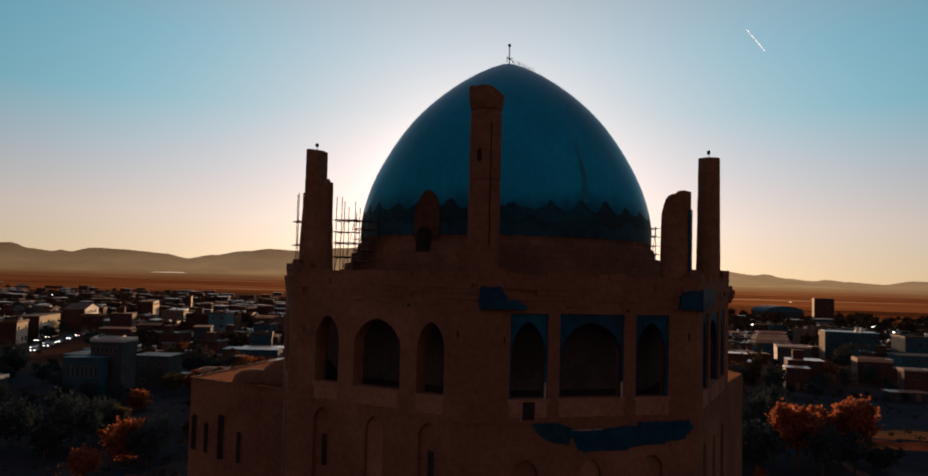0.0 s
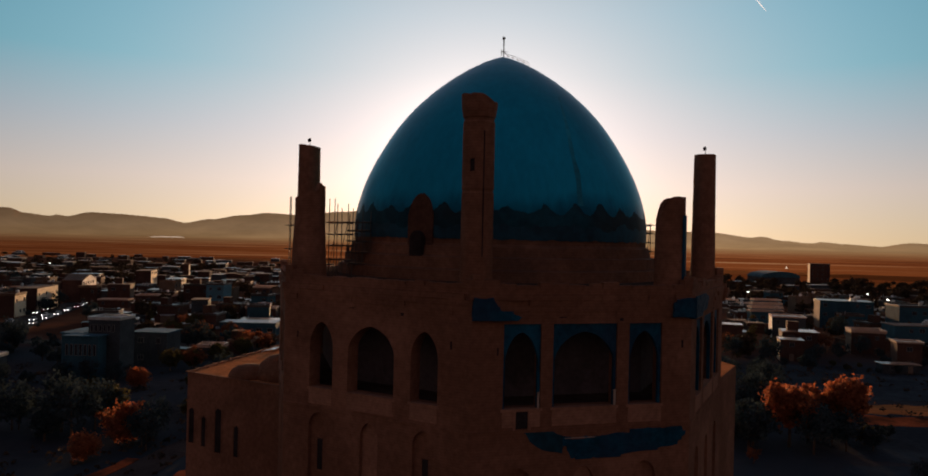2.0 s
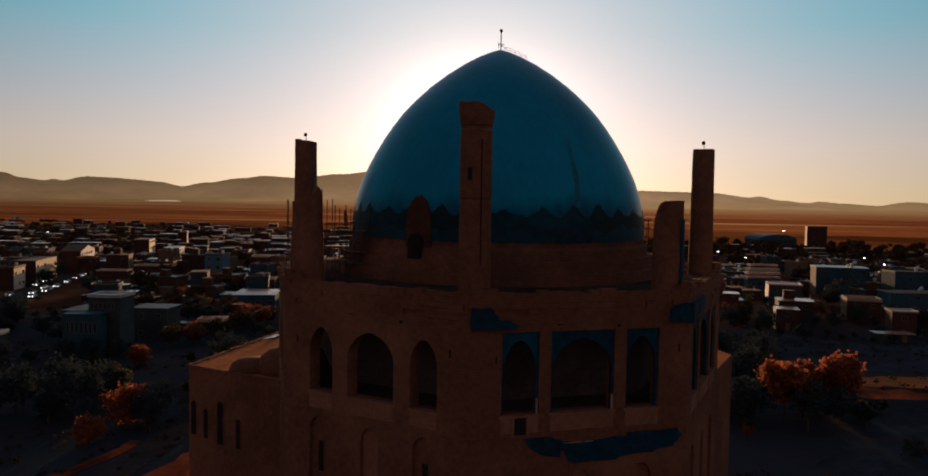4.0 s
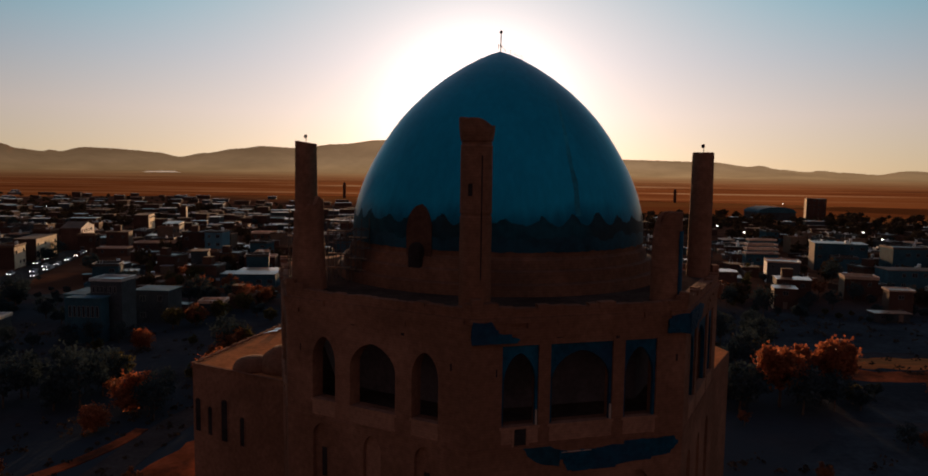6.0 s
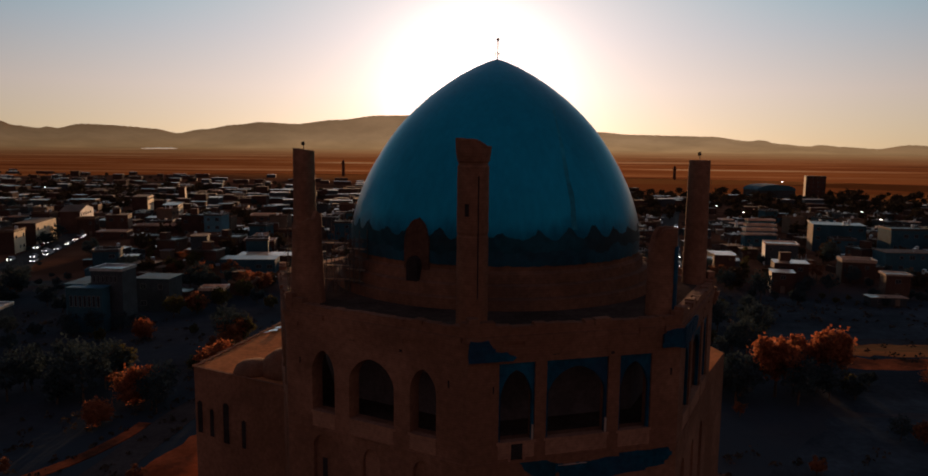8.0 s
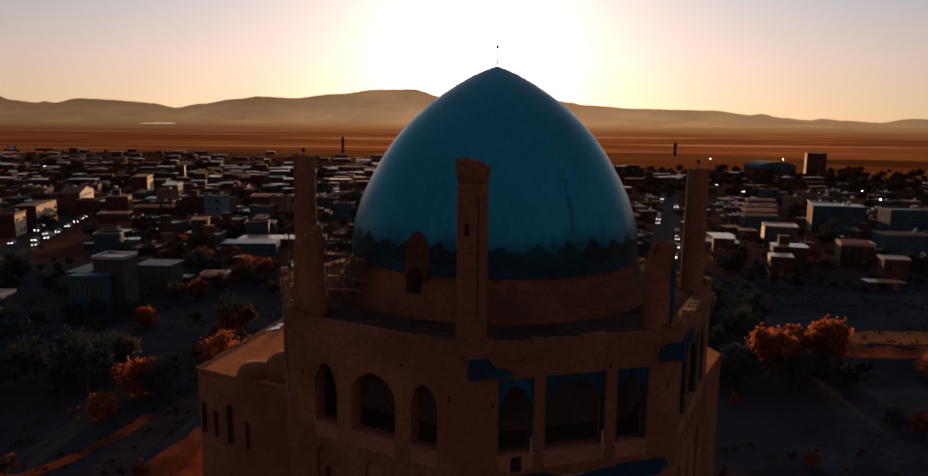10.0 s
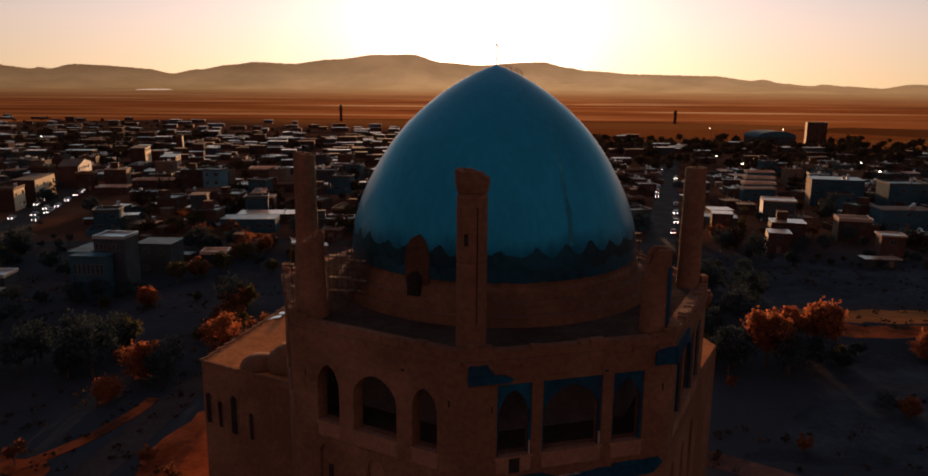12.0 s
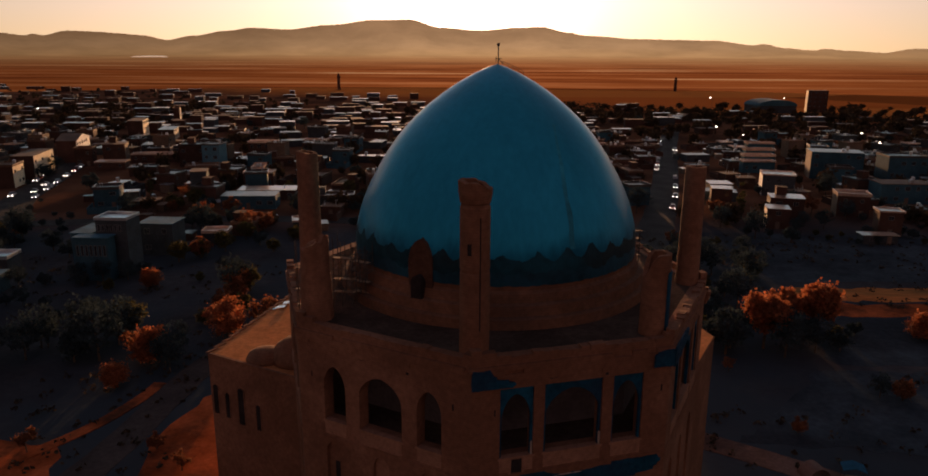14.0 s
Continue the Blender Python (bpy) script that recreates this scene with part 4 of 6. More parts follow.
scaffold(-9.9, 57.6, -8, [0.0, 0.65, 1.5], [0.0, 1.3], [1.2, 2.3, 3.2, 4.1], [5.8, 5.3, 5.5], "steel tube scaffold with planks against the drum", 5)
scaffold(-8.5, 58.8, -28, [0.0, 0.7, 1.3], [0.0, 1.1], [0.9, 1.8, 2.7, 3.5, 4.2], [4.6, 4.2, 4.9], "dense steel tube scaffold against the drum", 6)
scaffold(-12.45, 55.8, 20, [0.0], [0.0, 0.9], [0.7, 2.0, 3.8], [6.2], "narrow steel scaffold beside the broken minaret", 7)
scaffold(16.1, 64.9, 10, [0.0, 0.5, 1.0], [0.0, 1.2], [0.7, 1.5, 2.3, 3.1, 3.9, 4.6], [4.9, 4.4, 4.8], "steel tube scaffold between drum and minaret", 8)


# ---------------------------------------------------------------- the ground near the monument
# low sunlight is put into the orange of this dirt
DIRT = material("dirt_with_sun_colour", (0.43, 0.095, 0.034), 1.0, spec=0.0, vary=0.4, scale=2.0, bump=0.5, second=(0.085, 0.036, 0.022))
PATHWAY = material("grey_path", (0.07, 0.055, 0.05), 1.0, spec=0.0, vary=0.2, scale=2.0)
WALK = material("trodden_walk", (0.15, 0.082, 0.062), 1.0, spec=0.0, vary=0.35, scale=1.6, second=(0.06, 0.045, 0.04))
# stubble brightened to look sunlit
FIELD = material("stubble_with_sun_colour", (0.62, 0.19, 0.06), 1.0, spec=0.0, vary=0.35, scale=4.0, stretch=(0.4, 2.0, 1), second=(0.22, 0.12, 0.05))
GREEN = material("dark_grass", (0.049, 0.061, 0.070), 1.0, spec=0.0, vary=0.35, scale=3.0, second=(0.036, 0.041, 0.047))
ASPHALT = material("asphalt", (0.05, 0.046, 0.043), 0.95, spec=0.05, vary=0.25, scale=2.0)


def ribbon(name, pts, width, z, mat, label):
    """A way along a smooth line, a little above the ground."""
    line = []
    for i in range(len(pts) - 1):
        p0, p1, p2, p3 = (Vector((*pts[max(0, min(len(pts) - 1, i + d))], 0)) for d in (-1, 0, 1, 2))
        for j in range(8):
            t = j / 8
            line.append(0.5 * (2 * p1 + (p2 - p0) * t + (2 * p0 - 5 * p1 + 4 * p2 - p3) * t * t + (3 * p1 - p0 - 3 * p2 + p3) * t ** 3))
    line.append(Vector((*pts[-1], 0)))
    bm = bmesh.new()
    rows = []
    for i, p in enumerate(line):
        d = (line[min(i + 1, len(line) - 1)] - line[max(i - 1, 0)]).normalized()
        nrm = Vector((-d.y, d.x, 0))
        w = width / 2 * (1 + 0.08 * noise.noise(p * 0.2))
        rows.append([bm.verts.new(p + nrm * w * s + Vector((0, 0, zz))) for s, zz in ((-1, 0), (-1, z), (1, z), (1, 0))])
    for a, c in zip(rows, rows[1:]):
        for j in range(3):
            bm.faces.new((a[j], a[j + 1], c[j + 1], c[j]))
    return tagged(part(name, bm, mat), label, "road" if name == "road" else "path", kind="structure")


def patch_ground(pts, z, mat, label, seed):
    bm = bmesh.new()
    out = ragged(pts, 2.2, seed)
    fine = []
    for i in range(0, len(out), 8):
        fine.append(out[i])
    a = [bm.verts.new((x, y, z)) for x, y in fine]
    c = [bm.verts.new((x, y, 0)) for x, y in fine]
    bm.faces.new(a)
    for i in range(len(a)):
        j = (i + 1) % len(a)
        bm.faces.new((a[i], a[j], c[j], c[i]))
    return tagged(part("ground_patch", bm, mat), label, "ground", kind="structure")


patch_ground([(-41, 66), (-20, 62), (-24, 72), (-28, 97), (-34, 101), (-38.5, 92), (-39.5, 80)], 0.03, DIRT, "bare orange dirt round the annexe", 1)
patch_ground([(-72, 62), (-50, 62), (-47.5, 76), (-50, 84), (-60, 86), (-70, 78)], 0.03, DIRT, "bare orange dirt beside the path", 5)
patch_ground([(70, 141.5), (120, 140.5), (210, 139), (230, 150), (120, 150), (72, 150)], 0.03, FIELD, "narrow strip of stubble field, coloured as if sunlit", 2)
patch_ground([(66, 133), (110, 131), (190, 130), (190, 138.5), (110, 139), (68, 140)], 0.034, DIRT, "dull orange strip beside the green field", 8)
patch_ground([(62, 110), (190, 106), (210, 140), (68, 142)], 0.02, GREEN, "dark green field", 3)
patch_ground([(38, 86), (120, 72), (150, 103), (58, 108)], 0.025, GREEN, "dark grassy ground", 4)
patch_ground([(58, 154), (240, 153), (270, 186), (160, 190), (62, 200)], 0.02, GREEN, "dark ploughed field at the edge of town", 6)
ribbon("pavement", [(-52, 56), (-46, 72), (-43.2, 86), (-42.2, 97), (-40.8, 107), (-37.5, 118), (-31, 128), (-26, 138)], 5.2, 0.05, PATHWAY, "curving grey gravel path")
ribbon("pavement", [(-54, 82), (-50.5, 87), (-48, 91.5), (-45.8, 98), (-45, 103)], 2.0, 0.12, DIRT, "low bank of orange earth along the path, coloured as if sunlit")
ribbon("pavement", [(22, 92), (29, 88.5), (34, 85.2), (40, 81.0), (45, 77.2), (54, 69), (66, 57)], 4.2, 0.05, WALK, "trodden brown walk beside the building")
ribbon("road", [(-128, 205), (-145, 238), (-156, 280), (-167, 322)], 11, 0.05, ASPHALT, "dark asphalt street lined with parked cars")
ribbon("road", [(40, 168), (54, 196), (72, 250), (92, 320), (112, 390), (140, 480)], 10, 0.05, ASPHALT, "dark asphalt street with cars")
ribbon("road", [(-140, 204), (-60, 214), (20, 204), (54, 196)], 8, 0.045, ASPHALT, "dark cross street at the edge of town")

# a pale salt flat at the foot of the hills, its shine put in as emission
SALT = material("glowing_salt_crust", (0.75, 0.68, 0.60), 0.9, spec=0.0, vary=0.1, scale=60, bump=0)
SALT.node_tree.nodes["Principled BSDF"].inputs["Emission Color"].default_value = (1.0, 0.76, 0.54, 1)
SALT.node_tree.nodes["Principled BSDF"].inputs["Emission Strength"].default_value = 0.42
bm = bmesh.new()
prev = None
for i in range(25):
    s = i / 24
    a = radians(-23.4 + 2.5 * s)
    reach = 0.42 * (1 - (2 * s - 1) ** 4) * (0.55 + 0.45 * s + 0.2 * noise.noise((s * 9, 2, 0)))
    cur = [bm.verts.new((r * sin(a), r * cos(a), z)) for r, z in ((3380, 6.4), (3380 + 270 * reach, 6.4 + 3.4 * reach), (3380 + 380 * reach, 6.4 + 10.0 * reach))]
    if prev:
        for k in range(2):
            bm.faces.new((prev[k], prev[k + 1], cur[k + 1], cur[k]))
    prev = cur
tagged(part("salt_flat", bm, SALT), "pale salt flat below the hills, its shine put in as glow", "ground", kind="structure")

# a short vapour trail high in the sky
bm = bmesh.new()
va, vb = (4200 * Vector((sin(radians(az)) * cos(radians(e)), cos(radians(az)) * cos(radians(e)), sin(radians(e)))) for az, e in ((20.65, 18.45), (21.95, 16.85)))
prev = None
for i in range(13):
    s = i / 12
    p = va + (vb - va) * s
    r = 3.5 * (0.35 + 0.65 * s) * (1 - s ** 6 * 0.9)
    cur = [bm.verts.new(p + Vector((r * cos(2 * pi * j / 6), 0, r * sin(2 * pi * j / 6)))) for j in range(6)]
    if prev:
        for j in range(6):
            bm.faces.new((prev[j], prev[(j + 1) % 6], cur[(j + 1) % 6], cur[j]))
    prev = cur
# the sun on the trail is put in as emission
VAPOUR = bpy.data.materials.new("glowing_vapour")
VAPOUR.use_nodes = True
b = VAPOUR.node_tree.nodes["Principled BSDF"]
b.inputs["Base Color"].default_value = (0.9, 0.9, 0.9, 1)
b.inputs["Emission Color"].default_value = (1.0, 0.93, 0.88, 1)
b.inputs["Emission Strength"].default_value = 1.0
tagged(part("vapour_trail", bm, VAPOUR), "short white vapour trail in the sky", "sky", kind="structure")


# ---------------------------------------------------------------- trees
BARK = material("bark", (0.10, 0.07, 0.05), 0.95, vary=0.3, scale=0.5)
LEAF_ORANGE = material("autumn_orange_leaf", (0.33, 0.108, 0.050), 0.7, spec=0.06, vary=0.3, scale=0.8, bump=0, translucent=0.5, island=0.3)
LEAF_RUST = material("rust_brown_leaf", (0.22, 0.085, 0.042), 0.75, spec=0.06, vary=0.3, scale=0.8, bump=0, translucent=0.35, island=0.35)
LEAF_DARK = material("dark_green_leaf", (0.048, 0.068, 0.072), 0.9, spec=0.0, vary=0.3, scale=0.8, bump=0, translucent=0.2, island=0.25)
LEAF_TOWN = material("dusty_brown_green_leaf", (0.060, 0.044, 0.028), 0.85, spec=0.03, vary=0.3, scale=0.8, bump=0, translucent=0.1, island=0.25)
LEAF_OLIVE = material("olive_leaf", (0.085, 0.075, 0.03), 0.75, spec=0.06, vary=0.3, scale=0.8, bump=0, translucent=0.3, island=0.35)


def make_tree(name, height, spread, leaf, seed, label, clumps=34, per=46, leaf_size=0.30, trunk=0.22, low=0.28):
    rnd = random.Random(seed)
    t = thing(name, label, "tree")
    bm = bmesh.new()
    prev = Vector((0, 0, -0.1))
    for i in range(4):
        nxt = Vector((rnd.uniform(-0.12, 0.12) * i, rnd.uniform(-0.12, 0.12) * i, height * 0.2 * (i + 1)))
        r0, r1 = trunk * (1 - 0.22 * i), trunk * (1 - 0.22 * (i + 1))
        turn = (nxt - prev).to_track_quat("Z", "Y").to_matrix()
        ra = [bm.verts.new(prev + turn @ Vector((r0 * cos(2 * pi * j / 7), r0 * sin(2 * pi * j / 7), 0))) for j in range(7)]
        rb = [bm.verts.new(nxt + turn @ Vector((r1 * cos(2 * pi * j / 7), r1 * sin(2 * pi * j / 7), 0))) for j in range(7)]
        for j in range(7):
            bm.faces.new((ra[j], ra[(j + 1) % 7], rb[(j + 1) % 7], rb[j]))
        prev = nxt
    part("trunk", bm, BARK, t)
    cl = []
    bml = bmesh.new()
    for i in range(clumps):
        while True:
            p = Vector((rnd.uniform(-1, 1), rnd.uniform(-1, 1), rnd.uniform(-1, 1)))
            if 0.25 < p.length < 1:
                break
        lob = 1 + 0.35 * noise.noise(p * 1.7 + Vector((seed, 0, 0)))
        c = Vector((p.x * spread * lob, p.y * spread * lob, height * (low + (1 - low) * 0.5) + p.z * height * (1 - low) * 0.5 * lob))
        cl.append(c)
        if i % 4 == 0:
            start = Vector((0, 0, max(height * 0.15, min(c.z - 0.8, height * 0.6))))
            bar(bml, start, c, 0.035 + 0.02 * rnd.random(), 4)
    part("limb", bml, BARK, t)
    verts, faces = [], []
    for c in cl:
        cr = rnd.uniform(0.5, 1.0) * spread * 0.42
        for _ in range(per):
            d = Vector((rnd.gauss(0, 0.5), rnd.gauss(0, 0.5), rnd.gauss(0, 0.42))) * cr
            s = leaf_size * rnd.uniform(0.6, 1.4)
            q = Euler((rnd.uniform(0, 6.3), rnd.uniform(0, 6.3), rnd.uniform(0, 6.3))).to_matrix()
            i0 = len(verts)
            for u, v in ((-0.5, -0.5), (0.6, -0.35), (0.5, 0.55), (-0.4, 0.5)):
                w = c + d + q @ Vector((u * s, v * s, 0.12 * s * (u + v)))
                verts.append((w.x, w.y, max(0.05, w.z)))
            faces.append((i0, i0 + 1, i0 + 2, i0 + 3))
    me = bpy.data.meshes.new("crown")
    me.from_pydata(verts, [], faces)
    me.materials.append(leaf)
    crown = new("crown", me)
    crown.parent = t
    return t


def place(proto, x, y, turn=0.0, scale=1.0, used=set()):
    """Puts a copy of a thing on the ground; the first call moves the thing itself."""
    m = pose(x, y, 0, 0, 0, turn)
    if proto.name not in used:
        used.add(proto.name)
        proto.matrix_basis = m @ Matrix.Scale(scale, 4)
        return proto
    old = proto.scale.copy()
    proto.scale = (scale, scale, scale)
    c = copy_thing(proto, m)
    proto.scale = old
    return c


ORANGES = [make_tree("tree", 7.5, 3.6, LEAF_ORANGE, 11, "broad autumn tree with glowing orange leaves", clumps=60, per=60, low=0.12),
           make_tree("tree", 6.5, 3.0, LEAF_ORANGE, 12, "rounded autumn tree with orange leaves", clumps=55, per=56, low=0.12)]
TALL_ORANGES = [make_tree("tree", 7.5, 2.7, LEAF_ORANGE, 21, "tall autumn tree with a glowing orange crown", clumps=64, per=64, low=0.42),
                make_tree("tree", 7.4, 2.4, LEAF_ORANGE, 22, "upright autumn tree with an orange crown", clumps=58, per=60, low=0.40)]
RUSTS = [make_tree("tree", 5.5, 2.6, LEAF_RUST, 13, "small rust-brown autumn tree"), make_tree("tree", 7.0, 2.8, LEAF_RUST, 14, "thin rust-brown autumn tree", clumps=26)]
DARKS = [make_tree("tree", 9.0, 3.9, LEAF_DARK, 15, "large dark green tree"), make_tree("tree", 6.5, 3.0, LEAF_DARK, 16, "dense dark green tree"),
         make_tree("tree", 5.0, 2.5, LEAF_DARK, 17, "low dark green tree")]
OLIVES = [make_tree("tree", 6.0, 2.8, LEAF_OLIVE, 18, "dull olive-green orchard tree"), make_tree("tree", 4.5, 2.2, LEAF_OLIVE, 19, "small olive-green orchard tree")]
POPLAR = make_tree("poplar", 11.0, 1.5, LEAF_OLIVE, 20, "tall narrow poplar turning yellow", clumps=30, low=0.12)

R = random.Random(77)
for x, y, s in ((-49.6, 111, 0.95), (-51.2, 101.5, 0.52), (-65, 149, 0.55), (-40.5, 122, 0.95), (83.0, 121.2, 0.76), (87.6, 122.4, 0.9), (92.5, 125, 0.9),
                (-59, 203, 0.8)):
    place(R.choice(ORANGES), x, y, R.uniform(0, 360), s * R.uniform(0.97, 1.03))
for x, y, s in ((52.9, 116.8, 1.28), (58.4, 122.5, 1.16), (64.0, 121.4, 1.34)):
    place(R.choice(TALL_ORANGES), x, y, R.uniform(0, 360), s)
for x, y, s in ((-62, 172, 0.9), (-54, 199, 1.0), (-57, 196, 0.9), (-35, 127, 1.0), (-44, 140, 0.9), (-45, 134, 0.8), (43.6, 107.5, 0.35), (65.6, 97.4, 0.6), (-54, 83, 0.5),
                (-38, 84, 0.4), (-33, 79, 0.4), (100, 118, 0.7), (46, 88, 0.4), (-53, 113, 0.7), (-47.5, 112.5, 0.6)):
    place(R.choice(RUSTS), x, y, R.uniform(0, 360), s)
for x, y, s in ((45.6, 114.6, 1.12), (43.0, 117, 1.0), (47.2, 117, 1.0), (57, 117, 0.8), (60.5, 118.5, 0.8), (65.5, 115.5, 0.6), (62.8, 98.4, 0.42),  (-82, 152, 0.5), (-77, 153, 0.55), (-72, 154, 0.5), (-69, 156, 0.55), (-88, 150, 0.45), (-93, 149, 0.5), (-45, 107, 0.62), (-46.5, 109, 0.6), (-46, 112, 0.7), (55, 113, 0.8), (61, 115, 0.7)):
    place(R.choice(DARKS), x, y, R.uniform(0, 360), s)
# trees added behind the annexe to keep the low sun off the ground
for x, y in ((28, 158), (33, 161), (38, 157), (43, 162), (48, 158), (53, 163), (58, 159), (36, 150), (42, 146), (24, 165)):
    place(R.choice(DARKS), x, y, R.uniform(0, 360), R.uniform(0.8, 1.1))
for x, y, s in ((-66, 168, 0.8), (-62, 172, 0.9), (-58, 178, 0.85), (-56, 189, 0.8), (-51, 184, 0.75), (-70, 196, 0.9), (-75, 203, 0.9), (-64, 205, 0.8), (-78, 224, 1.0), (-83, 230, 1.0), (-88, 227, 0.9), (-92, 232, 0.85), (-80, 150, 0.6),
                (-73, 147, 0.55), (-88, 150, 0.5), (-94, 172, 0.8), (-101, 178, 0.8), (-110, 168, 0.7), (-46, 178, 0.7), (-43, 190, 0.8)):
    place(R.choice(DARKS + OLIVES), x, y, R.uniform(0, 360), s)
# a row of dark round trees before the first houses
for x, y, s in ((81, 192, 0.85), (89, 188, 0.85), (95, 198, 0.5), (100, 206, 0.5), (105, 203, 0.62), (112, 193, 0.55), (117, 189, 0.55), (124, 192, 0.6), (128, 210, 0.5), (121, 212, 0.45), (136, 230, 0.6), (86, 221, 0.5), (76, 205, 0.7)):
    place(R.choice(DARKS), x, y, R.uniform(0, 360), s)
for i, (x, y, s) in enumerate(((-159.2, 279, 0.6), (-160.2, 284, 0.8), (-161.2, 289.5, 0.65), (-162.4, 295.5, 0.75), (-157, 266, 0.36), (-118, 204, 0.4), (-124, 208, 0.34), (-112, 202, 0.42), (-121, 216, 0.3), (-131, 221, 0.3), (-114, 212, 0.36), (-108, 196, 0.45), (-126, 200, 0.4), (-136, 236, 0.24))):
    place(DARKS[i % len(DARKS)], x, y, 40 * i, s)
# low dark bushes along the edge of the town
for _ in range(34):
    place(R.choice(DARKS + OLIVES), R.uniform(66, 178), R.uniform(184, 206), R.uniform(0, 360), R.uniform(0.28, 0.45))
# the dark orchards between the monument and the town
count = 0
while count < 165:
    left = R.random() < 0.58
    x, y = (R.uniform(-135, -34), R.uniform(104, 192)) if left else (R.uniform(42, 180), R.uniform(112, 188))
    if left and (abs(x + 42) < 8 and y < 124 or x > -0.30 * y):
        continue
    lane = left and -57 < x < -47        # a lane of low trees lets the sun in to the path
    if lane and y < 150 or left and -110 < x < -56 and 138 < y < 192:
        continue
    if not left and y > 150 and x > 74:
        continue
    if not left and (124 < y < 153 and x > 56 or y < 142 and R.random() < 0.72 or x < 0.29 * y):
        continue
    kind = R.choice(DARKS + DARKS + OLIVES + RUSTS)
    if left and y < 140 and kind in RUSTS:
        kind = DARKS[0]
    place(kind, x, y, R.uniform(0, 360), R.uniform(0.55, 1.05) * (0.5 if lane or left and -110 < x < -60 and y > 122 else 1.0 if left or x < 70 else 0.7))
    count += 1

# scrub and dry weeds
SCRUB = material("dry_scrub", (0.06, 0.045, 0.032), 0.9, vary=0.4, scale=0.6, bump=0, island=0.5, translucent=0.2)
verts, faces = [], []
for _ in range(2600):
    x, y = R.uniform(-150, 190), R.uniform(58, 195)
    if hypot(x - CX, y - CY) < 24 or noise.noise((x * 0.03, y * 0.03, 4)) < -0.1:
        continue
    rr = R.uniform(0.3, 1.1)
    for _ in range(10):
        px, py, pz = x + R.gauss(0, rr * 0.5), y + R.gauss(0, rr * 0.5), abs(R.gauss(0, rr * 0.4))
        s, q = R.uniform(0.12, 0.3), R.uniform(0, 6.3)
        i0 = len(verts)
        verts += [(px - s * cos(q), py - s * sin(q), pz), (px + s * cos(q), py + s * sin(q), pz + 0.05), (px + s * 0.6 * cos(q), py + s * sin(q) * 0.6 + 0.1, pz + s * 1.3), (px - s * 0.7 * cos(q), py - s * 0.7 * sin(q), pz + s * 1.1)]
        faces.append((i0, i0 + 1, i0 + 2, i0 + 3))
me = bpy.data.meshes.new("scrub")
me.from_pydata(verts, [], faces)
me.materials.append(SCRUB)
tagged(new("scrub", me), "dry brown scrub and weeds on the ground", "scrub", kind="stuff")


# ---- a canopy and a covered stall by the walk
def canopy(x, y):
    t = thing("canopy", "small rounded pale canvas canopy beside the walk", "canopy", matrix=pose(x, y, 0, 0, 0, 12))
    bm = bmesh.new()
    outer = [(1.5 * cos(pi * i / 12), 1.5 * sin(pi * i / 12)) for i in range(13)]
    inner = [(1.42 * cos(pi * i / 12), 1.42 * sin(pi * i / 12)) for i in range(13)]
    prism(bm, outer + inner[::-1], -1.1, 1.1)
    part("canvas", bm, CANVAS, t)
    for v in (-1.05, 0.0, 1.05):
        bm = bmesh.new()
        for (a, c), (d, e) in zip(inner, inner[1:]):
            bar(bm, (a, v, c), (d, v, e), 0.03, 5)
        part("hoop", bm, STEEL, t)


def stall(x, y):
    t = thing("stall", "small stall under a blue tarpaulin", "stall", matrix=pose(x, y, 0, 0, 0, -15))
    for px, py in itertools.product((-1.1, 1.1), (-0.8, 0.8)):
        bm = bmesh.new()
        bar(bm, (px, py, 0), (px, py, 1.88), 0.04)
        part("post", bm, STEEL, t)
    bm = bmesh.new()
    prism(bm, [(-1.3, 1.75), (0, 2.2), (1.3, 1.75), (1.3, 1.82), (0, 2.27), (-1.3, 1.82)], -1.0, 1.0)
    part("tarpaulin", bm, TARP, t, "blue tarpaulin roof")
    bm = bmesh.new()
    box(bm, -1.0, -0.7, 0.0, 1.0, -0.2, 0.9)
    part("counter", bm, PLANK, t)


CANVAS = material("pale_canvas", (0.20, 0.12, 0.095), 0.95, spec=0.0, vary=0.15, scale=0.5)
TARP = material("blue_tarpaulin", (0.02, 0.10, 0.16), 0.95, spec=0.0, vary=0.2, scale=0.5)
canopy(43.4, 78.0)
stall(47.4, 76.8)

# ---------------------------------------------------------------- the town
WALLS = {
    "grey": material("grey_plaster_wall", (0.052, 0.060, 0.064), 0.9, spec=0.2, vary=0.2, scale=1.2, per_object=0.25),
    "cream": material("cream_plaster_wall", (0.16, 0.11, 0.075), 0.9, spec=0.2, vary=0.15, scale=1.2, per_object=0.2),
    "brick": material("town_brick_wall", (0.085, 0.044, 0.031), 0.92, spec=0.2, vary=0.2, scale=1.0, per_object=0.25),
    # ivory and white serve end walls, with sunlight put into their colour
    "ivory": material("ivory_sun_on_wall", (0.80, 0.66, 0.45), 0.9, spec=0.2, vary=0.12, scale=1.0),
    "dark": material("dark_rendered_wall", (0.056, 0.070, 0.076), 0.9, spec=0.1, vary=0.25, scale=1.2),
    "white": material("white_sun_on_wall", (0.84, 0.80, 0.72), 0.85, vary=0.1, scale=1.0),
    "sky": material("pale_blue_wall", (0.075, 0.19, 0.24), 0.85, spec=0.2, vary=0.15, scale=1.0),
    "blue": material("blue_grey_wall", (0.03, 0.095, 0.125), 0.85, spec=0.25, vary=0.2, scale=1.0, per_object=0.2),
}
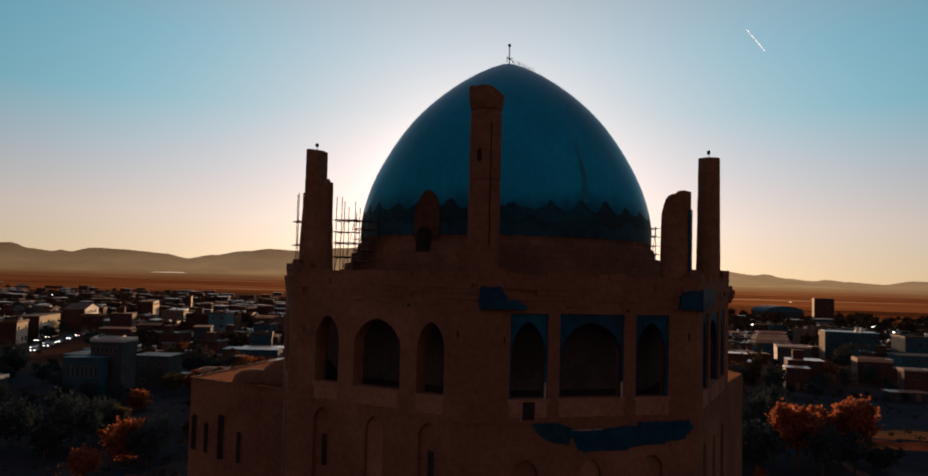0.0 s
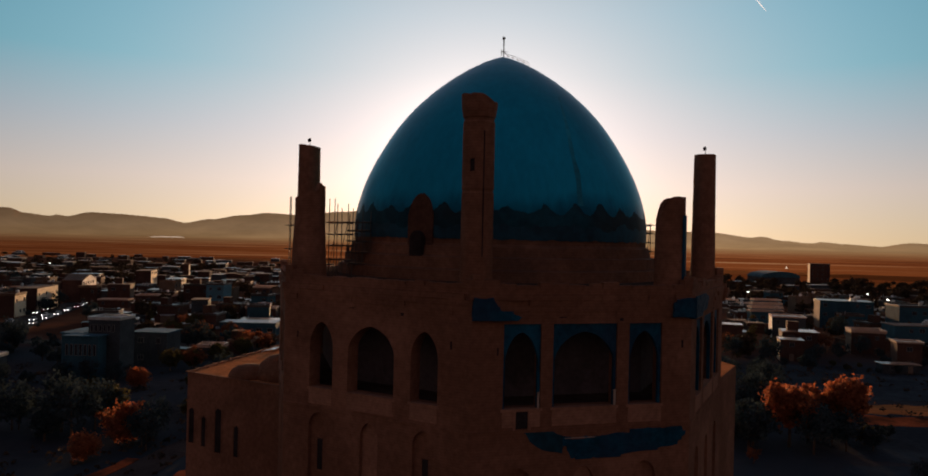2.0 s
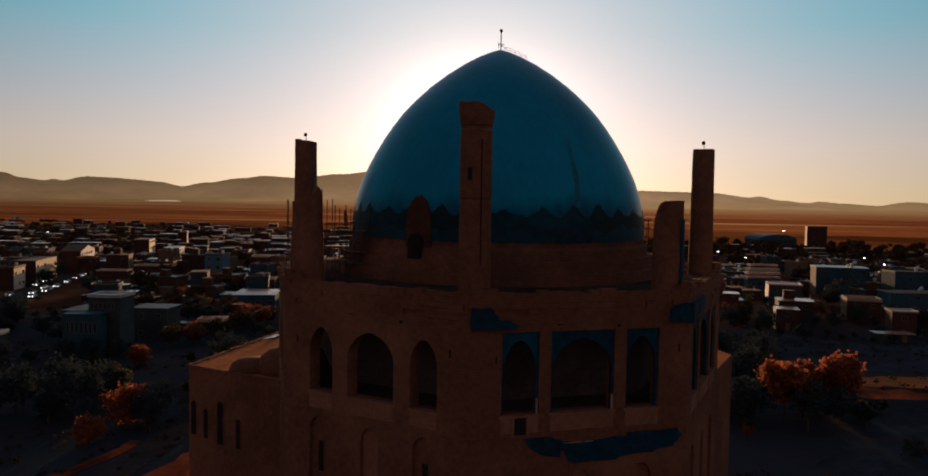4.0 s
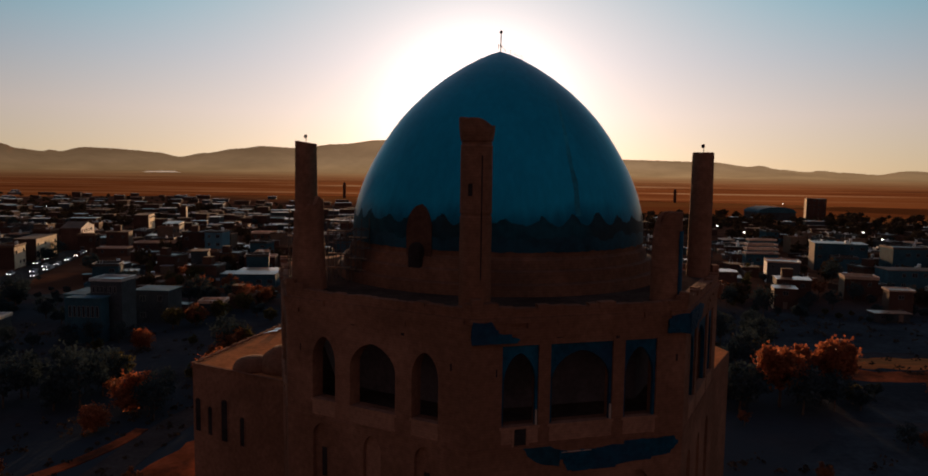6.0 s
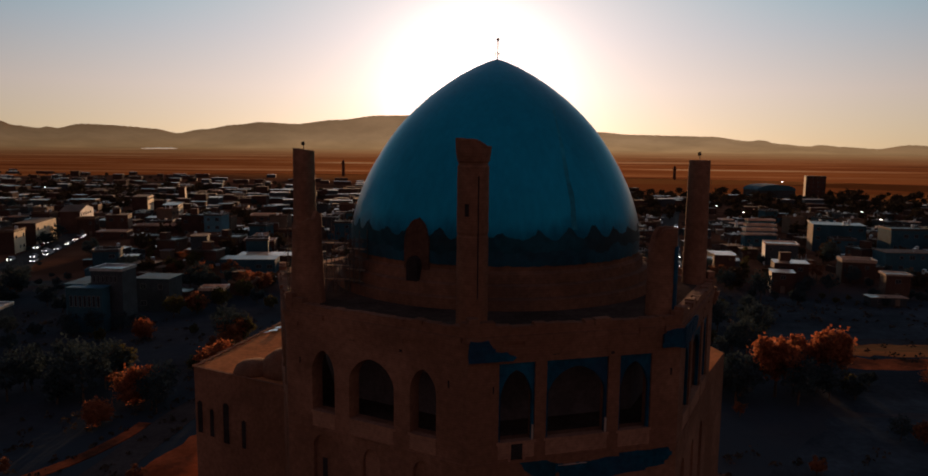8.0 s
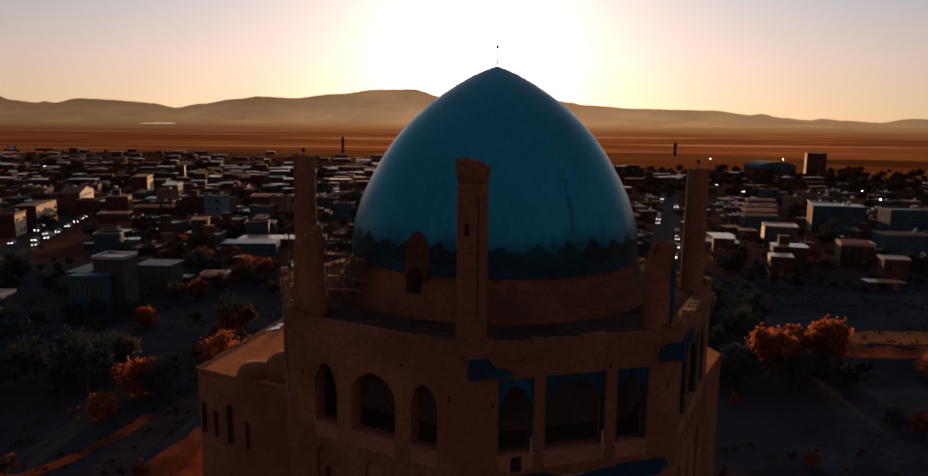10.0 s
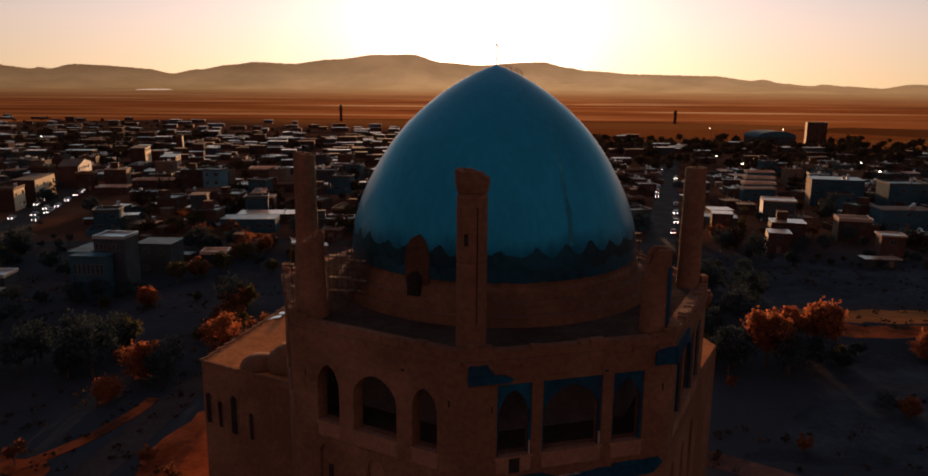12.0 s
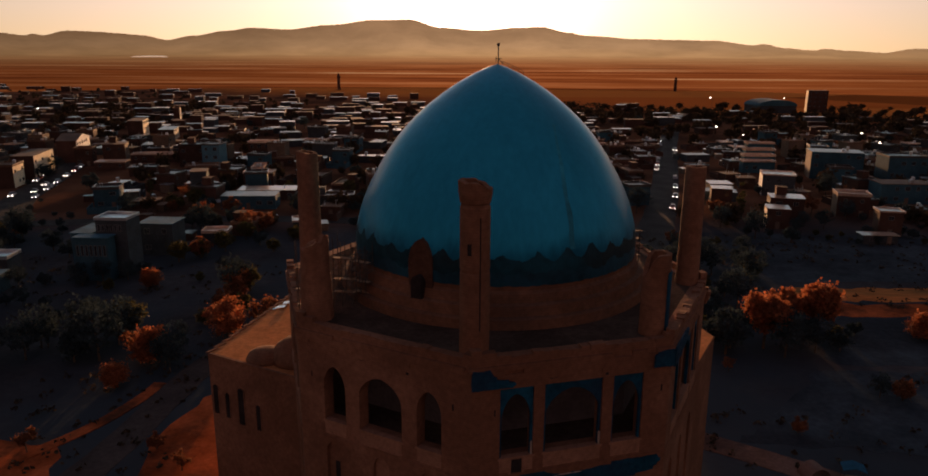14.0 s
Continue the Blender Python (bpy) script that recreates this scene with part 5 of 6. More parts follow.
ROOFS = {
    "pale": material("pale_roof_felt", (0.58, 0.38, 0.26), 0.24, spec=0.6, vary=0.2, scale=1.5, per_object=0.25),
    "tar": material("tarred_roof", (0.055, 0.045, 0.04), 0.34, spec=0.4, vary=0.3, scale=1.5, per_object=0.3),
    "mud": material("mud_roof", (0.16, 0.09, 0.055), 0.8, vary=0.2, scale=1.5, per_object=0.25),
    "slate": material("blue_grey_sheet_roof", (0.045, 0.145, 0.19), 0.7, spec=0.15, vary=0.3, scale=1.5),
    "zinc": material("zinc_roof", (0.50, 0.52, 0.53), 0.35, 0.7, vary=0.2, scale=1.0),
}
PANE = material("dark_window_pane", (0.03, 0.035, 0.04), 0.12, vary=0.2, scale=1.0, bump=0)
FRAME = material("white_window_frame", (0.17, 0.165, 0.155), 0.6, vary=0.1, scale=0.5, bump=0)
DOOR = material("painted_steel_door", (0.16, 0.11, 0.08), 0.5, vary=0.2, scale=0.6)
TANK = material("galvanised_tank", (0.6, 0.62, 0.63), 0.3, 0.8, vary=0.2, scale=0.5)


def house(name, w, d, h, storeys, wall, roof, label, seed, extras=(), sides=("s",), category="house", gable=False, end=""):
    """A flat-roofed town house, its front on -y, its base at the origin. end: the wall material of an end wall paled
    for sunlight, on +x, or on -x after a minus.
    """
    rnd = random.Random(seed)
    t = thing(name, label, category)
    bm = bmesh.new()
    box(bm, -w / 2, -d / 2, 0, w / 2, d / 2, h)
    if gable:
        ridge = [[bm.verts.new((x, y, z)) for y, z in ((-d / 2, h), (d / 2, h), (0, h + 2.1))] for x in (-w / 2, w / 2)]
        for f in ridge:
            bm.faces.new(f)
        for i in range(3):
            bm.faces.new((ridge[0][i], ridge[0][(i + 1) % 3], ridge[1][(i + 1) % 3], ridge[1][i]))
    part("wall", bm, WALLS[wall], t)
    e_side, w_side = w / 2, w / 2
    # a paler slab on one end stands for the sun on it
    if end:
        bm = bmesh.new()
        x0 = w / 2 + 0.004
        ring = [(-d / 2 - 0.05, 0), (d / 2 + 0.05, 0), (d / 2 + 0.05, h), (-d / 2 - 0.05, h)]
        if gable:
            ring.insert(3, (0, h + 2.1))
        sgn = -1 if end[0] == "-" else 1
        a = [bm.verts.new((sgn * x0, y, z)) for y, z in ring]
        c = [bm.verts.new((sgn * (x0 + 0.12), y, z)) for y, z in ring]
        bm.faces.new(a)
        bm.faces.new(c)
        for i in range(len(ring)):
            bm.faces.new((a[i], a[(i + 1) % len(ring)], c[(i + 1) % len(ring)], c[i]))
        part("end_wall", bm, WALLS[end.strip("-")], t, "end wall paled for the sun on it")
        if sgn > 0:
            e_side += 0.13
        else:
            w_side += 0.13
    bm = bmesh.new()
    o = rnd.uniform(0.1, 0.35)
    if gable:
        for e in (-1, 1):
            ring = [(0, h + 2.13), (e * (d / 2 + 0.3), h - 0.04), (e * (d / 2 + 0.3), h + 0.12), (0, h + 2.31)]
            a = [bm.verts.new((-w / 2 - 0.3, y, z)) for y, z in ring]
            c = [bm.verts.new((w / 2 + 0.3, y, z)) for y, z in ring]
            bm.faces.new(a)
            bm.faces.new(c)
            for i in range(4):
                bm.faces.new((a[i], a[(i + 1) % 4], c[(i + 1) % 4], c[i]))
    else:
        box(bm, -w / 2 - o, -d / 2 - o, h + 0.002, w / 2 + o, d / 2 + o, h + 0.18)
        e = 0.22
        if rnd.random() < 0.65:
            ph = rnd.uniform(0.3, 0.8)
            for x0, y0, x1, y1 in ((-w / 2 - o, -d / 2 - o, w / 2 + o, -d / 2 - o + e), (-w / 2 - o, d / 2 + o - e, w / 2 + o, d / 2 + o), (-w / 2 - o, -d / 2 - o + e, -w / 2 - o + e, d / 2 + o - e), (w / 2 + o - e, -d / 2 - o + e, w / 2 + o, d / 2 + o - e)):
                box(bm, x0, y0, h + 0.18, x1, y1, h + 0.18 + ph)
    part("roof", bm, ROOFS[roof], t)
    st = h / storeys
    for side in sides:
        length = w if side == "s" else d
        n = max(1, int(length / 3.2))
        for s in range(storeys):
            for i in range(n):
                if rnd.random() < 0.18:
                    continue
                c = -length / 2 + length * (i + 0.5) / n
                ww, hh = rnd.choice((1.1, 1.4, 1.7)), rnd.choice((1.2, 1.4))
                z = s * st + st * 0.36
                if side == "s" and s == 0 and i == n // 2:
                    bm = bmesh.new()
                    box(bm, c - 0.6, -d / 2 - 0.03, 0.02, c + 0.6, -d / 2 + 0.05, 2.1)
                    part("door", bm, DOOR, t)
                    continue
                if side == "s":
                    M = Matrix.Translation((c, -d / 2, z))
                elif side == "w":
                    M = Matrix.Translation((-w_side, -c, z)) @ Matrix.Rotation(-pi / 2, 4, "Z")
                else:
                    M = Matrix.Translation((e_side, c, z)) @ Matrix.Rotation(pi / 2, 4, "Z")
                key = (ww, hh)
                if key not in WINDOW_MESH:
                    fr, pn = bmesh.new(), bmesh.new()
                    for x0, z0, x1, z1 in ((-ww / 2, 0, ww / 2, 0.08), (-ww / 2, hh - 0.08, ww / 2, hh), (-ww / 2, 0.08, -ww / 2 + 0.08, hh - 0.08), (ww / 2 - 0.08, 0.08, ww / 2, hh - 0.08), (-0.04, 0.08, 0.04, hh - 0.08)):
                        box(fr, x0, -0.06, z0, x1, 0.02, z1)
                    box(pn, -ww / 2 + 0.08, -0.02, 0.08, ww / 2 - 0.08, 0.01, hh - 0.08)
                    meshes = []
                    for bmx, mm, nm in ((fr, FRAME, "window"), (pn, PANE, "pane")):
                        me = bpy.data.meshes.new(nm)
                        bmesh.ops.recalc_face_normals(bmx, faces=bmx.faces)
                        bmx.to_mesh(me)
                        bmx.free()
                        me.materials.append(mm)
                        meshes.append(me)
                    WINDOW_MESH[key] = meshes
                win = new("window", WINDOW_MESH[key][0])
                win.parent, win.matrix_local = t, M
                pane = new("pane", WINDOW_MESH[key][1])
                pane.parent = win
    if "yard" in extras:
        yw, yd = w * 1.15, d * 1.1
        for x0, y0, x1, y1 in ((-yw / 2, -d / 2 - yd, -yw / 2 + 0.22, -d / 2 - 0.01), (yw / 2 - 0.22, -d / 2 - yd, yw / 2, -d / 2 - 0.01), (-yw / 2 + 0.22, -d / 2 - yd, yw / 2 - 0.22, -d / 2 - yd + 0.22)):
            bm = bmesh.new()
            box(bm, x0, y0, 0, x1, y1, 2.0)
            box(bm, x0 - 0.05, y0 - 0.05, 2.0, x1 + 0.05, y1 + 0.04, 2.1)
            part("yard_wall", bm, WALLS[wall], t, "low wall of the yard")
    if "lean" in extras:
        side, lw, ld, lh = rnd.choice((-1, 1)), w * rnd.uniform(0.3, 0.5), d * rnd.uniform(0.5, 0.8), h * rnd.uniform(0.45, 0.7)
        x0, x1 = sorted((side * w / 2, side * (w / 2 + lw)))
        y0 = -d / 2 + rnd.uniform(-0.8, 0.8)
        bm = bmesh.new()
        box(bm, x0 + 0.004, y0, 0, x1 - 0.004, y0 + ld, lh)
        shed = part("lean_to", bm, WALLS[rnd.choice(("brick", "grey", "cream"))], t, "low lean-to built against the house")
        bm = bmesh.new()
        box(bm, x0 + 0.006, y0 - 0.15, lh + 0.002, x1 + (0.15 if side > 0 else -0.006), y0 + ld + 0.15, lh + 0.14)
        part("lean_to_roof", bm, ROOFS[rnd.choice(("tar", "mud", "pale", "zinc"))], shed, "thin flat roof")
    if "stove" in extras:
        for _ in range(rnd.randint(1, 3)):
            bm = bmesh.new()
            bar(bm, (0, 0, 0), (0, 0, rnd.uniform(0.9, 1.6)), 0.09, 6)
            part("flue", bm, TANK, t, "thin metal flue", matrix=Matrix.Translation((rnd.uniform(-0.4, 0.4) * w, rnd.uniform(-0.3, 0.4) * d, h + 0.16)))
    if "tank" in extras:
        bm = bmesh.new()
        lathe(bm, [(0.6, 0), (0.6, 1.5), (0.0, 1.62)], 14)
        part("water_tank", bm, TANK, t, "round galvanised water tank", matrix=Matrix.Translation((w * 0.25, d * 0.15, h + 0.18)))
    if "head" in extras:
        bm = bmesh.new()
        box(bm, -w * 0.3, 0.1 * d, h + 0.18, -w * 0.3 + 3.0, 0.1 * d + 2.6, h + 2.5)
        box(bm, -w * 0.3 - 0.15, 0.1 * d - 0.15, h + 2.5, -w * 0.3 + 3.15, 0.1 * d + 2.75, h + 2.66)
        part("stair_head", bm, WALLS[wall], t)
    if "cooler" in extras:
        bm = bmesh.new()
        box(bm, w * 0.1, -d * 0.2, h + 0.3, w * 0.1 + 1.0, -d * 0.2 + 1.0, h + 1.3)
        part("air_cooler", bm, TANK, t, "boxy evaporative cooler")
    return t


WINDOW_MESH = {}
# houses that stand out
TAKEN = [(255, 605, 20)] + [(-0.577 * y, y, 15) for y in (205, 225, 245, 262)]


def landmark(x, y, turn, name, w, d, *rest, **more):
    TAKEN.append((x, y, max(w, d) * 0.55))
    return place(house(name, w, d, *rest, **more), x, y, turn)


def tall_windows(building, spots, w, h, y):
    """Narrow windows on a front wall, in pale frames."""
    for x, z in spots:
        bm = bmesh.new()
        for x0, z0, x1, z1 in ((-w / 2, 0, w / 2, 0.08), (-w / 2, h - 0.08, w / 2, h), (-w / 2, 0.08, -w / 2 + 0.07, h - 0.08), (w / 2 - 0.07, 0.08, w / 2, h - 0.08)):
            box(bm, x0, -0.07, z0, x1, 0.02, z1)
        win = part("window", bm, FRAME, building, matrix=Matrix.Translation((x, y, z)))
        bm = bmesh.new()
        box(bm, -w / 2 + 0.07, -0.02, 0.08, w / 2 - 0.07, 0.01, h - 0.08)
        part("pane", bm, PANE, win)


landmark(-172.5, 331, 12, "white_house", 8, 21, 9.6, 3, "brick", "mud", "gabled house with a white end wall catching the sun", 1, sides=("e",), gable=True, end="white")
landmark(-159.6, 315, 6, "house", 7.2, 5, 7.2, 2, "brick", "mud", "narrow brown house before the gabled one", 29, sides=("s", "e"))
landmark(-151, 325, 13, "house", 9, 9, 8.2, 2, "brick", "mud", "warm brown house beside the gabled one", 2, ("head",), sides=("s", "e"), end="cream")
landmark(-144, 305.5, 5, "house", 12, 6, 3.1, 1, "brick", "pale", "low brick house with a long pale roof", 30)
landmark(-133, 327, 5, "house", 22, 6, 3.3, 1, "brick", "pale", "long low brick house with a pale roof", 31, ("stove",))
landmark(-101.8, 307.5, -5, "house", 7.4, 8, 10.2, 3, "sky", "tar", "pale blue block of three storeys", 3, ("tank",))
landmark(-112.5, 315, 4, "house", 11, 9, 9.2, 2, "brick", "tar", "dark brown house of two tall storeys", 16, ("head",))
landmark(-86, 243, 12, "house", 5.2, 7, 9.8, 3, "dark", "mud", "narrow dark house of three storeys", 17)
school = landmark(-75.9, 160.4, -4, "school", 7.0, 6, 12.7, 3, "dark", "zinc", "dark grey school of three storeys with tall windows", 4, sides=(), category="school")
tall_windows(school, [(-2.75 + 0.95 * i, 10.2) for i in range(6)], 0.6, 1.5, -3.0)
landmark(-82.6, 161.8, -4, "school_wing", 4.6, 9, 9.7, 2, "blue", "slate", "blue-grey school wing with a sheet roof", 5, sides=(), category="school")
wing = landmark(-79.0, 155.2, -4, "school_wing", 7.6, 3.2, 9.6, 2, "blue", "slate", "blue-grey front wing of the school with a row of tall windows", 5, sides=(), category="school")
tall_windows(wing, [(-3.0 + 1.0 * i, 5.6) for i in range(7)], 0.62, 2.4, -1.6)
landmark(-73.2, 177.5, -4, "school_wing", 8.5, 7, 7.9, 2, "dark", "slate", "low dark school wing with a sheet roof", 6, category="school")
landmark(-104.2, 160, 4, "shed", 8, 6, 3.7, 1, "grey", "zinc", "grey shed with a bright metal roof", 7, category="shed")
landmark(-101, 145, 5, "hall", 13, 7, 3.8, 1, "blue", "slate", "low blue-grey hall with a sheet roof", 27, category="hall")
landmark(-62.5, 186, 4, "shed", 6.5, 5, 3.2, 1, "grey", "pale", "low shed with a pale roof among trees", 28, category="shed")
landmark(-66, 231, 3, "hall", 17, 8, 4.2, 1, "blue", "tar", "long low blue-grey hall", 18, ("lean",), category="hall")
landmark(-64, 246, 3, "hall", 19, 8, 3.2, 1, "brick", "pale", "long low brick hall with a pale roof", 19, ("lean", "stove"), category="hall")
landmark(-73.5, 271, 3, "house", 11, 6, 4.6, 1, "brick", "pale", "low brick house with a broad pale roof", 32)
landmark(-90, 342, 3, "house", 13, 6, 6.8, 2, "brick", "pale", "two-storey brick house with a pale roof", 33)
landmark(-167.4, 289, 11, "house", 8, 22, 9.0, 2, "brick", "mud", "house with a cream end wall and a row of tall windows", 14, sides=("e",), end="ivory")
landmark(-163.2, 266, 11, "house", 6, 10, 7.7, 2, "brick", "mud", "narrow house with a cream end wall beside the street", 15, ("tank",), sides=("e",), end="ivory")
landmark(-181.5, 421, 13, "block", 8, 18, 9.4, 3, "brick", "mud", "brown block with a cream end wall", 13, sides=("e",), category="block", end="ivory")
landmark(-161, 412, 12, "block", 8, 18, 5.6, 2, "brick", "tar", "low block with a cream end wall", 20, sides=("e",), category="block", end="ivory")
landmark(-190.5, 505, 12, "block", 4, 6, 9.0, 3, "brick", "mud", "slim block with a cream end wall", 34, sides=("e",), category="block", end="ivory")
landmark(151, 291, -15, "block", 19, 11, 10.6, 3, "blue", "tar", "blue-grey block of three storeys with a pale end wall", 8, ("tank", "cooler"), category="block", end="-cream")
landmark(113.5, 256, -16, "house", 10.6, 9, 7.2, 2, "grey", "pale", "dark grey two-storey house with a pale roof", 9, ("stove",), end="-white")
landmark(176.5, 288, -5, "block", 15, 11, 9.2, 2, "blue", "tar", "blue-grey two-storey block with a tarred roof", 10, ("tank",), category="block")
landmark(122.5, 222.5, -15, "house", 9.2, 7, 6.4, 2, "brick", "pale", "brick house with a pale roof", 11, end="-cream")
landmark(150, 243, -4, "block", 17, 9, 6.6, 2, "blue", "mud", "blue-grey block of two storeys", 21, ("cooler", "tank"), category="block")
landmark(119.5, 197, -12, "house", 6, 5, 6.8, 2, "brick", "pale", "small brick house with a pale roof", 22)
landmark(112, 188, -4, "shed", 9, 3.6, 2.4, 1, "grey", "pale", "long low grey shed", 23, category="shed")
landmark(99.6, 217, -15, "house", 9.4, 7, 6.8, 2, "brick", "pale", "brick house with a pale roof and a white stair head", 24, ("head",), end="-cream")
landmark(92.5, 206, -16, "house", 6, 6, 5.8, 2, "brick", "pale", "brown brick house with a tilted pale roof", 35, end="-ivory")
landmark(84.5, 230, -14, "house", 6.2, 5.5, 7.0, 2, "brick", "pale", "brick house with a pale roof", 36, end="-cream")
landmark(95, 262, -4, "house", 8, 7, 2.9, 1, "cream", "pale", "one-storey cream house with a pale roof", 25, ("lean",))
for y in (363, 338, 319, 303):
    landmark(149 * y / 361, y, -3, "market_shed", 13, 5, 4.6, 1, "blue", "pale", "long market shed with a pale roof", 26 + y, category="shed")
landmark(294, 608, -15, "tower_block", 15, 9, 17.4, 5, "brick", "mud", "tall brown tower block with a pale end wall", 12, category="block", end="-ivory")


def vault_hall(x, y, turn):
    t = thing("sports_hall", "wide hall under a blue barrel roof", "hall", matrix=pose(x, y, 0, 0, 0, turn))
    bm = bmesh.new()
    box(bm, -16, -12, 0, 16, 12, 6)
    part("wall", bm, WALLS["grey"], t)
    bm = bmesh.new()
    prism(bm, [(-16.4, 6)] + [(-16.4 * cos(pi * i / 14), 6.05 + 4.6 * sin(pi * i / 14)) for i in range(15)] + [(16.4, 6)], -12.4, 12.4)
    part("barrel_roof", bm, WALLS["blue"], t)


vault_hall(255, 605, 6)


def far_minaret(x, y, h, label):
    t = thing("far_minaret", label, "minaret", matrix=pose(x, y, 0))
    bm = bmesh.new()
    lathe(bm, [(1.9, 0), (1.7, h * 0.7), (2.5, h * 0.74), (2.5, h * 0.79), (1.5, h * 0.8), (1.4, h * 0.93), (0.0, h)], 12)
    part("shaft", bm, WALLS["brick"], t)


far_minaret(-143, 900, 20, "thin brick minaret far off in the town")
far_minaret(262, 900, 17, "small brick minaret far off in the town")

PROTOS = []
spec = [(7.5, 6, 3.1, 1, "brick", "mud"), (10, 7, 3.2, 1, "brick", "tar"), (8, 7, 5.8, 2, "brick", "tar"), (11, 6.5, 3.1, 1, "grey", "tar"), (8.5, 7, 6.0, 2, "brick", "mud"), (6.5, 6, 3.0, 1, "grey", "pale"),
        (10, 7.5, 5.9, 2, "grey", "tar"), (13, 6, 3.2, 1, "brick", "mud"), (7.5, 7, 6.2, 2, "blue", "tar"), (8, 6, 3.1, 1, "brick", "tar"), (12, 8, 3.3, 1, "brick", "mud"), (6.5, 8, 7.6, 2, "cream", "mud"),
        (15, 6.5, 3.4, 1, "grey", "tar"), (6, 5.5, 2.9, 1, "brick", "mud"), (12, 4.5, 3.0, 1, "brick", "pale"), (13, 4.5, 2.9, 1, "grey", "pale")]
WORD = {"brick": "brown brick", "cream": "cream plastered", "grey": "grey plastered", "blue": "blue-grey", "pale": "a pale flat roof", "mud": "a mud-skinned flat roof", "tar": "a tarred flat roof", "zinc": "a metal roof"}
for i, (w, d, h, s, wa, ro) in enumerate(spec):
    ex = [("tank", "yard", "lean"), ("cooler", "stove", "yard"), ("head", "lean"), ("yard", "stove"), ("cooler", "tank", "lean")][i % 5]
    PROTOS.append((w, d, house("house", w, d, h, s, wa, ro, "%s %s house with %s" % (WORD[wa], ("one-storey", "two-storey", "three-storey")[s - 1], WORD[ro]), 40 + i, ex, sides=("s", "w") if i % 3 == 0 else ("s",))))

ROADS = [[(-128, 205), (-145, 238), (-156, 280), (-167, 322)], [(40, 168), (54, 196), (72, 250), (92, 320), (112, 390), (140, 480)], [(-140, 204), (-60, 214), (20, 204), (54, 196)]]


def near_road(x, y, gap):
    for line in ROADS:
        for (x0, y0), (x1, y1) in zip(line, line[1:]):
            dx, dy = x1 - x0, y1 - y0
            s = max(0, min(1, ((x - x0) * dx + (y - y0) * dy) / (dx * dx + dy * dy)))
            if hypot(x - x0 - s * dx, y - y0 - s * dy) < gap:
                return True
    return False


def free(x, y, r):
    return all(hypot(x - a, y - c) > r + g for a, c, g in TAKEN) and not near_road(x, y, 5.5 + r * 0.8)


LIT_ENDS = [(-167, 331), (-160, 289), (-159, 266), (-177, 421), (-157, 412), (-188, 505), (141, 291), (108, 256), (118, 222), (95, 217), (283, 608)]


def sunlit_lane(x, y):
    """Behind the end walls that the low sun reaches, only low houses stand."""
    return any(abs(x - a) < 11 and c < y < c + 140 for a, c in LIT_ENDS)


def house_turn(x, y):
    """Most houses turn their ends from the low sun, every third catches it."""
    lit = int(x * 7 + y * 3) % 3 == 0
    return (12 if lit else -6) if x < 0 else (-13 if lit else 7)


spots = []
yy = 200.0
while yy < 1040:
    xx = -0.78 * yy - 20
    while xx < 0.80 * yy + 20:
        x, y = xx + R.uniform(-4, 4), yy + R.uniform(-5, 5) + 0.06 * xx
        if (192 if x < 40 else 214) < y and y + 0.6 * x < 720:     # the plain begins nearer on one side
            spots.append((x, y))
        xx += R.uniform(10, 16) * (1 if yy < 600 else 1.5)
    yy += R.uniform(11, 16) * (1 if yy < 600 else 1.7)
spots.sort(key=lambda p: p[1])
n_house, far_bits, garden = 0, [], []
for x, y in spots:
    w, d, proto = R.choice(PROTOS)
    if y > 420 and R.random() < 0.6:      # mostly low houses further out
        w, d, proto = PROTOS[R.choice((0, 1, 3, 5, 7, 9, 10, 12, 13, 14, 15))]
    thin = 0.40 if y < 560 else 0.40 + (y - 560) / 700
    if 90 < x < 0.66 * y and 390 < y < 640:   # the wooded quarter
        thin = 0.78
    if 74 < x < 114 and y < 320:          # a low quarter
        w, d, proto = PROTOS[R.choice((0, 3, 5, 9, 13, 14))]
    if sunlit_lane(x, y):
        w, d, proto = PROTOS[R.choice((0, 3, 5, 9, 13))]
    if R.random() < thin or not free(x, y, max(w, d) / 2):
        garden.append((x, y))
        continue
    TAKEN.append((x, y, max(w, d) / 2 * 0.9))
    if n_house < 295:
        place(proto, x, y, R.choice((0, 0, 90, -90, 180)) + house_turn(x, y) + R.uniform(-5, 5))
        n_house += 1
    else:
        far_bits.append((x, y, w * R.uniform(0.8, 1.3), d, R.choice((2.5, 2.7, 2.8, 3.0, 3.0, 3.2, 3.2, 5.4)), R.uniform(-6, 10)))


def joined_houses(name, items, wall, roof, label):
    for nm, mat, pick in ((name + "_wall", WALLS[wall], 0), (name + "_roof", ROOFS[roof], 1)):
        bm = bmesh.new()
        for x, y, w, d, h, turn in items:
            tmp = bmesh.new()
            if pick == 0:
                box(tmp, -w / 2, -d / 2, 0, w / 2, d / 2, h)
            else:
                box(tmp, -w / 2 - 0.2, -d / 2 - 0.2, h + 0.002, w / 2 + 0.2, d / 2 + 0.2, h + 0.3)
            M = pose(x, y, 0, 0, 0, turn)
            idx = {v: bm.verts.new(M @ v.co) for v in tmp.verts}
            for f in tmp.faces:
                bm.faces.new([idx[v] for v in f.verts])
            tmp.free()
        part(nm, bm, mat, FAR_TOWN, label, kind="stuff")


FAR_TOWN = thing("far_town", "low flat-roofed houses crowded far off", "town", kind="stuff")
joined_houses("brick", far_bits[0::2], "brick", "mud", "far brown brick houses with mud roofs")
joined_houses("brown", far_bits[1::4], "brick", "tar", "far brown houses with tarred roofs")
joined_houses("grey", far_bits[3::4], "grey", "pale", "far grey houses with pale roofs")

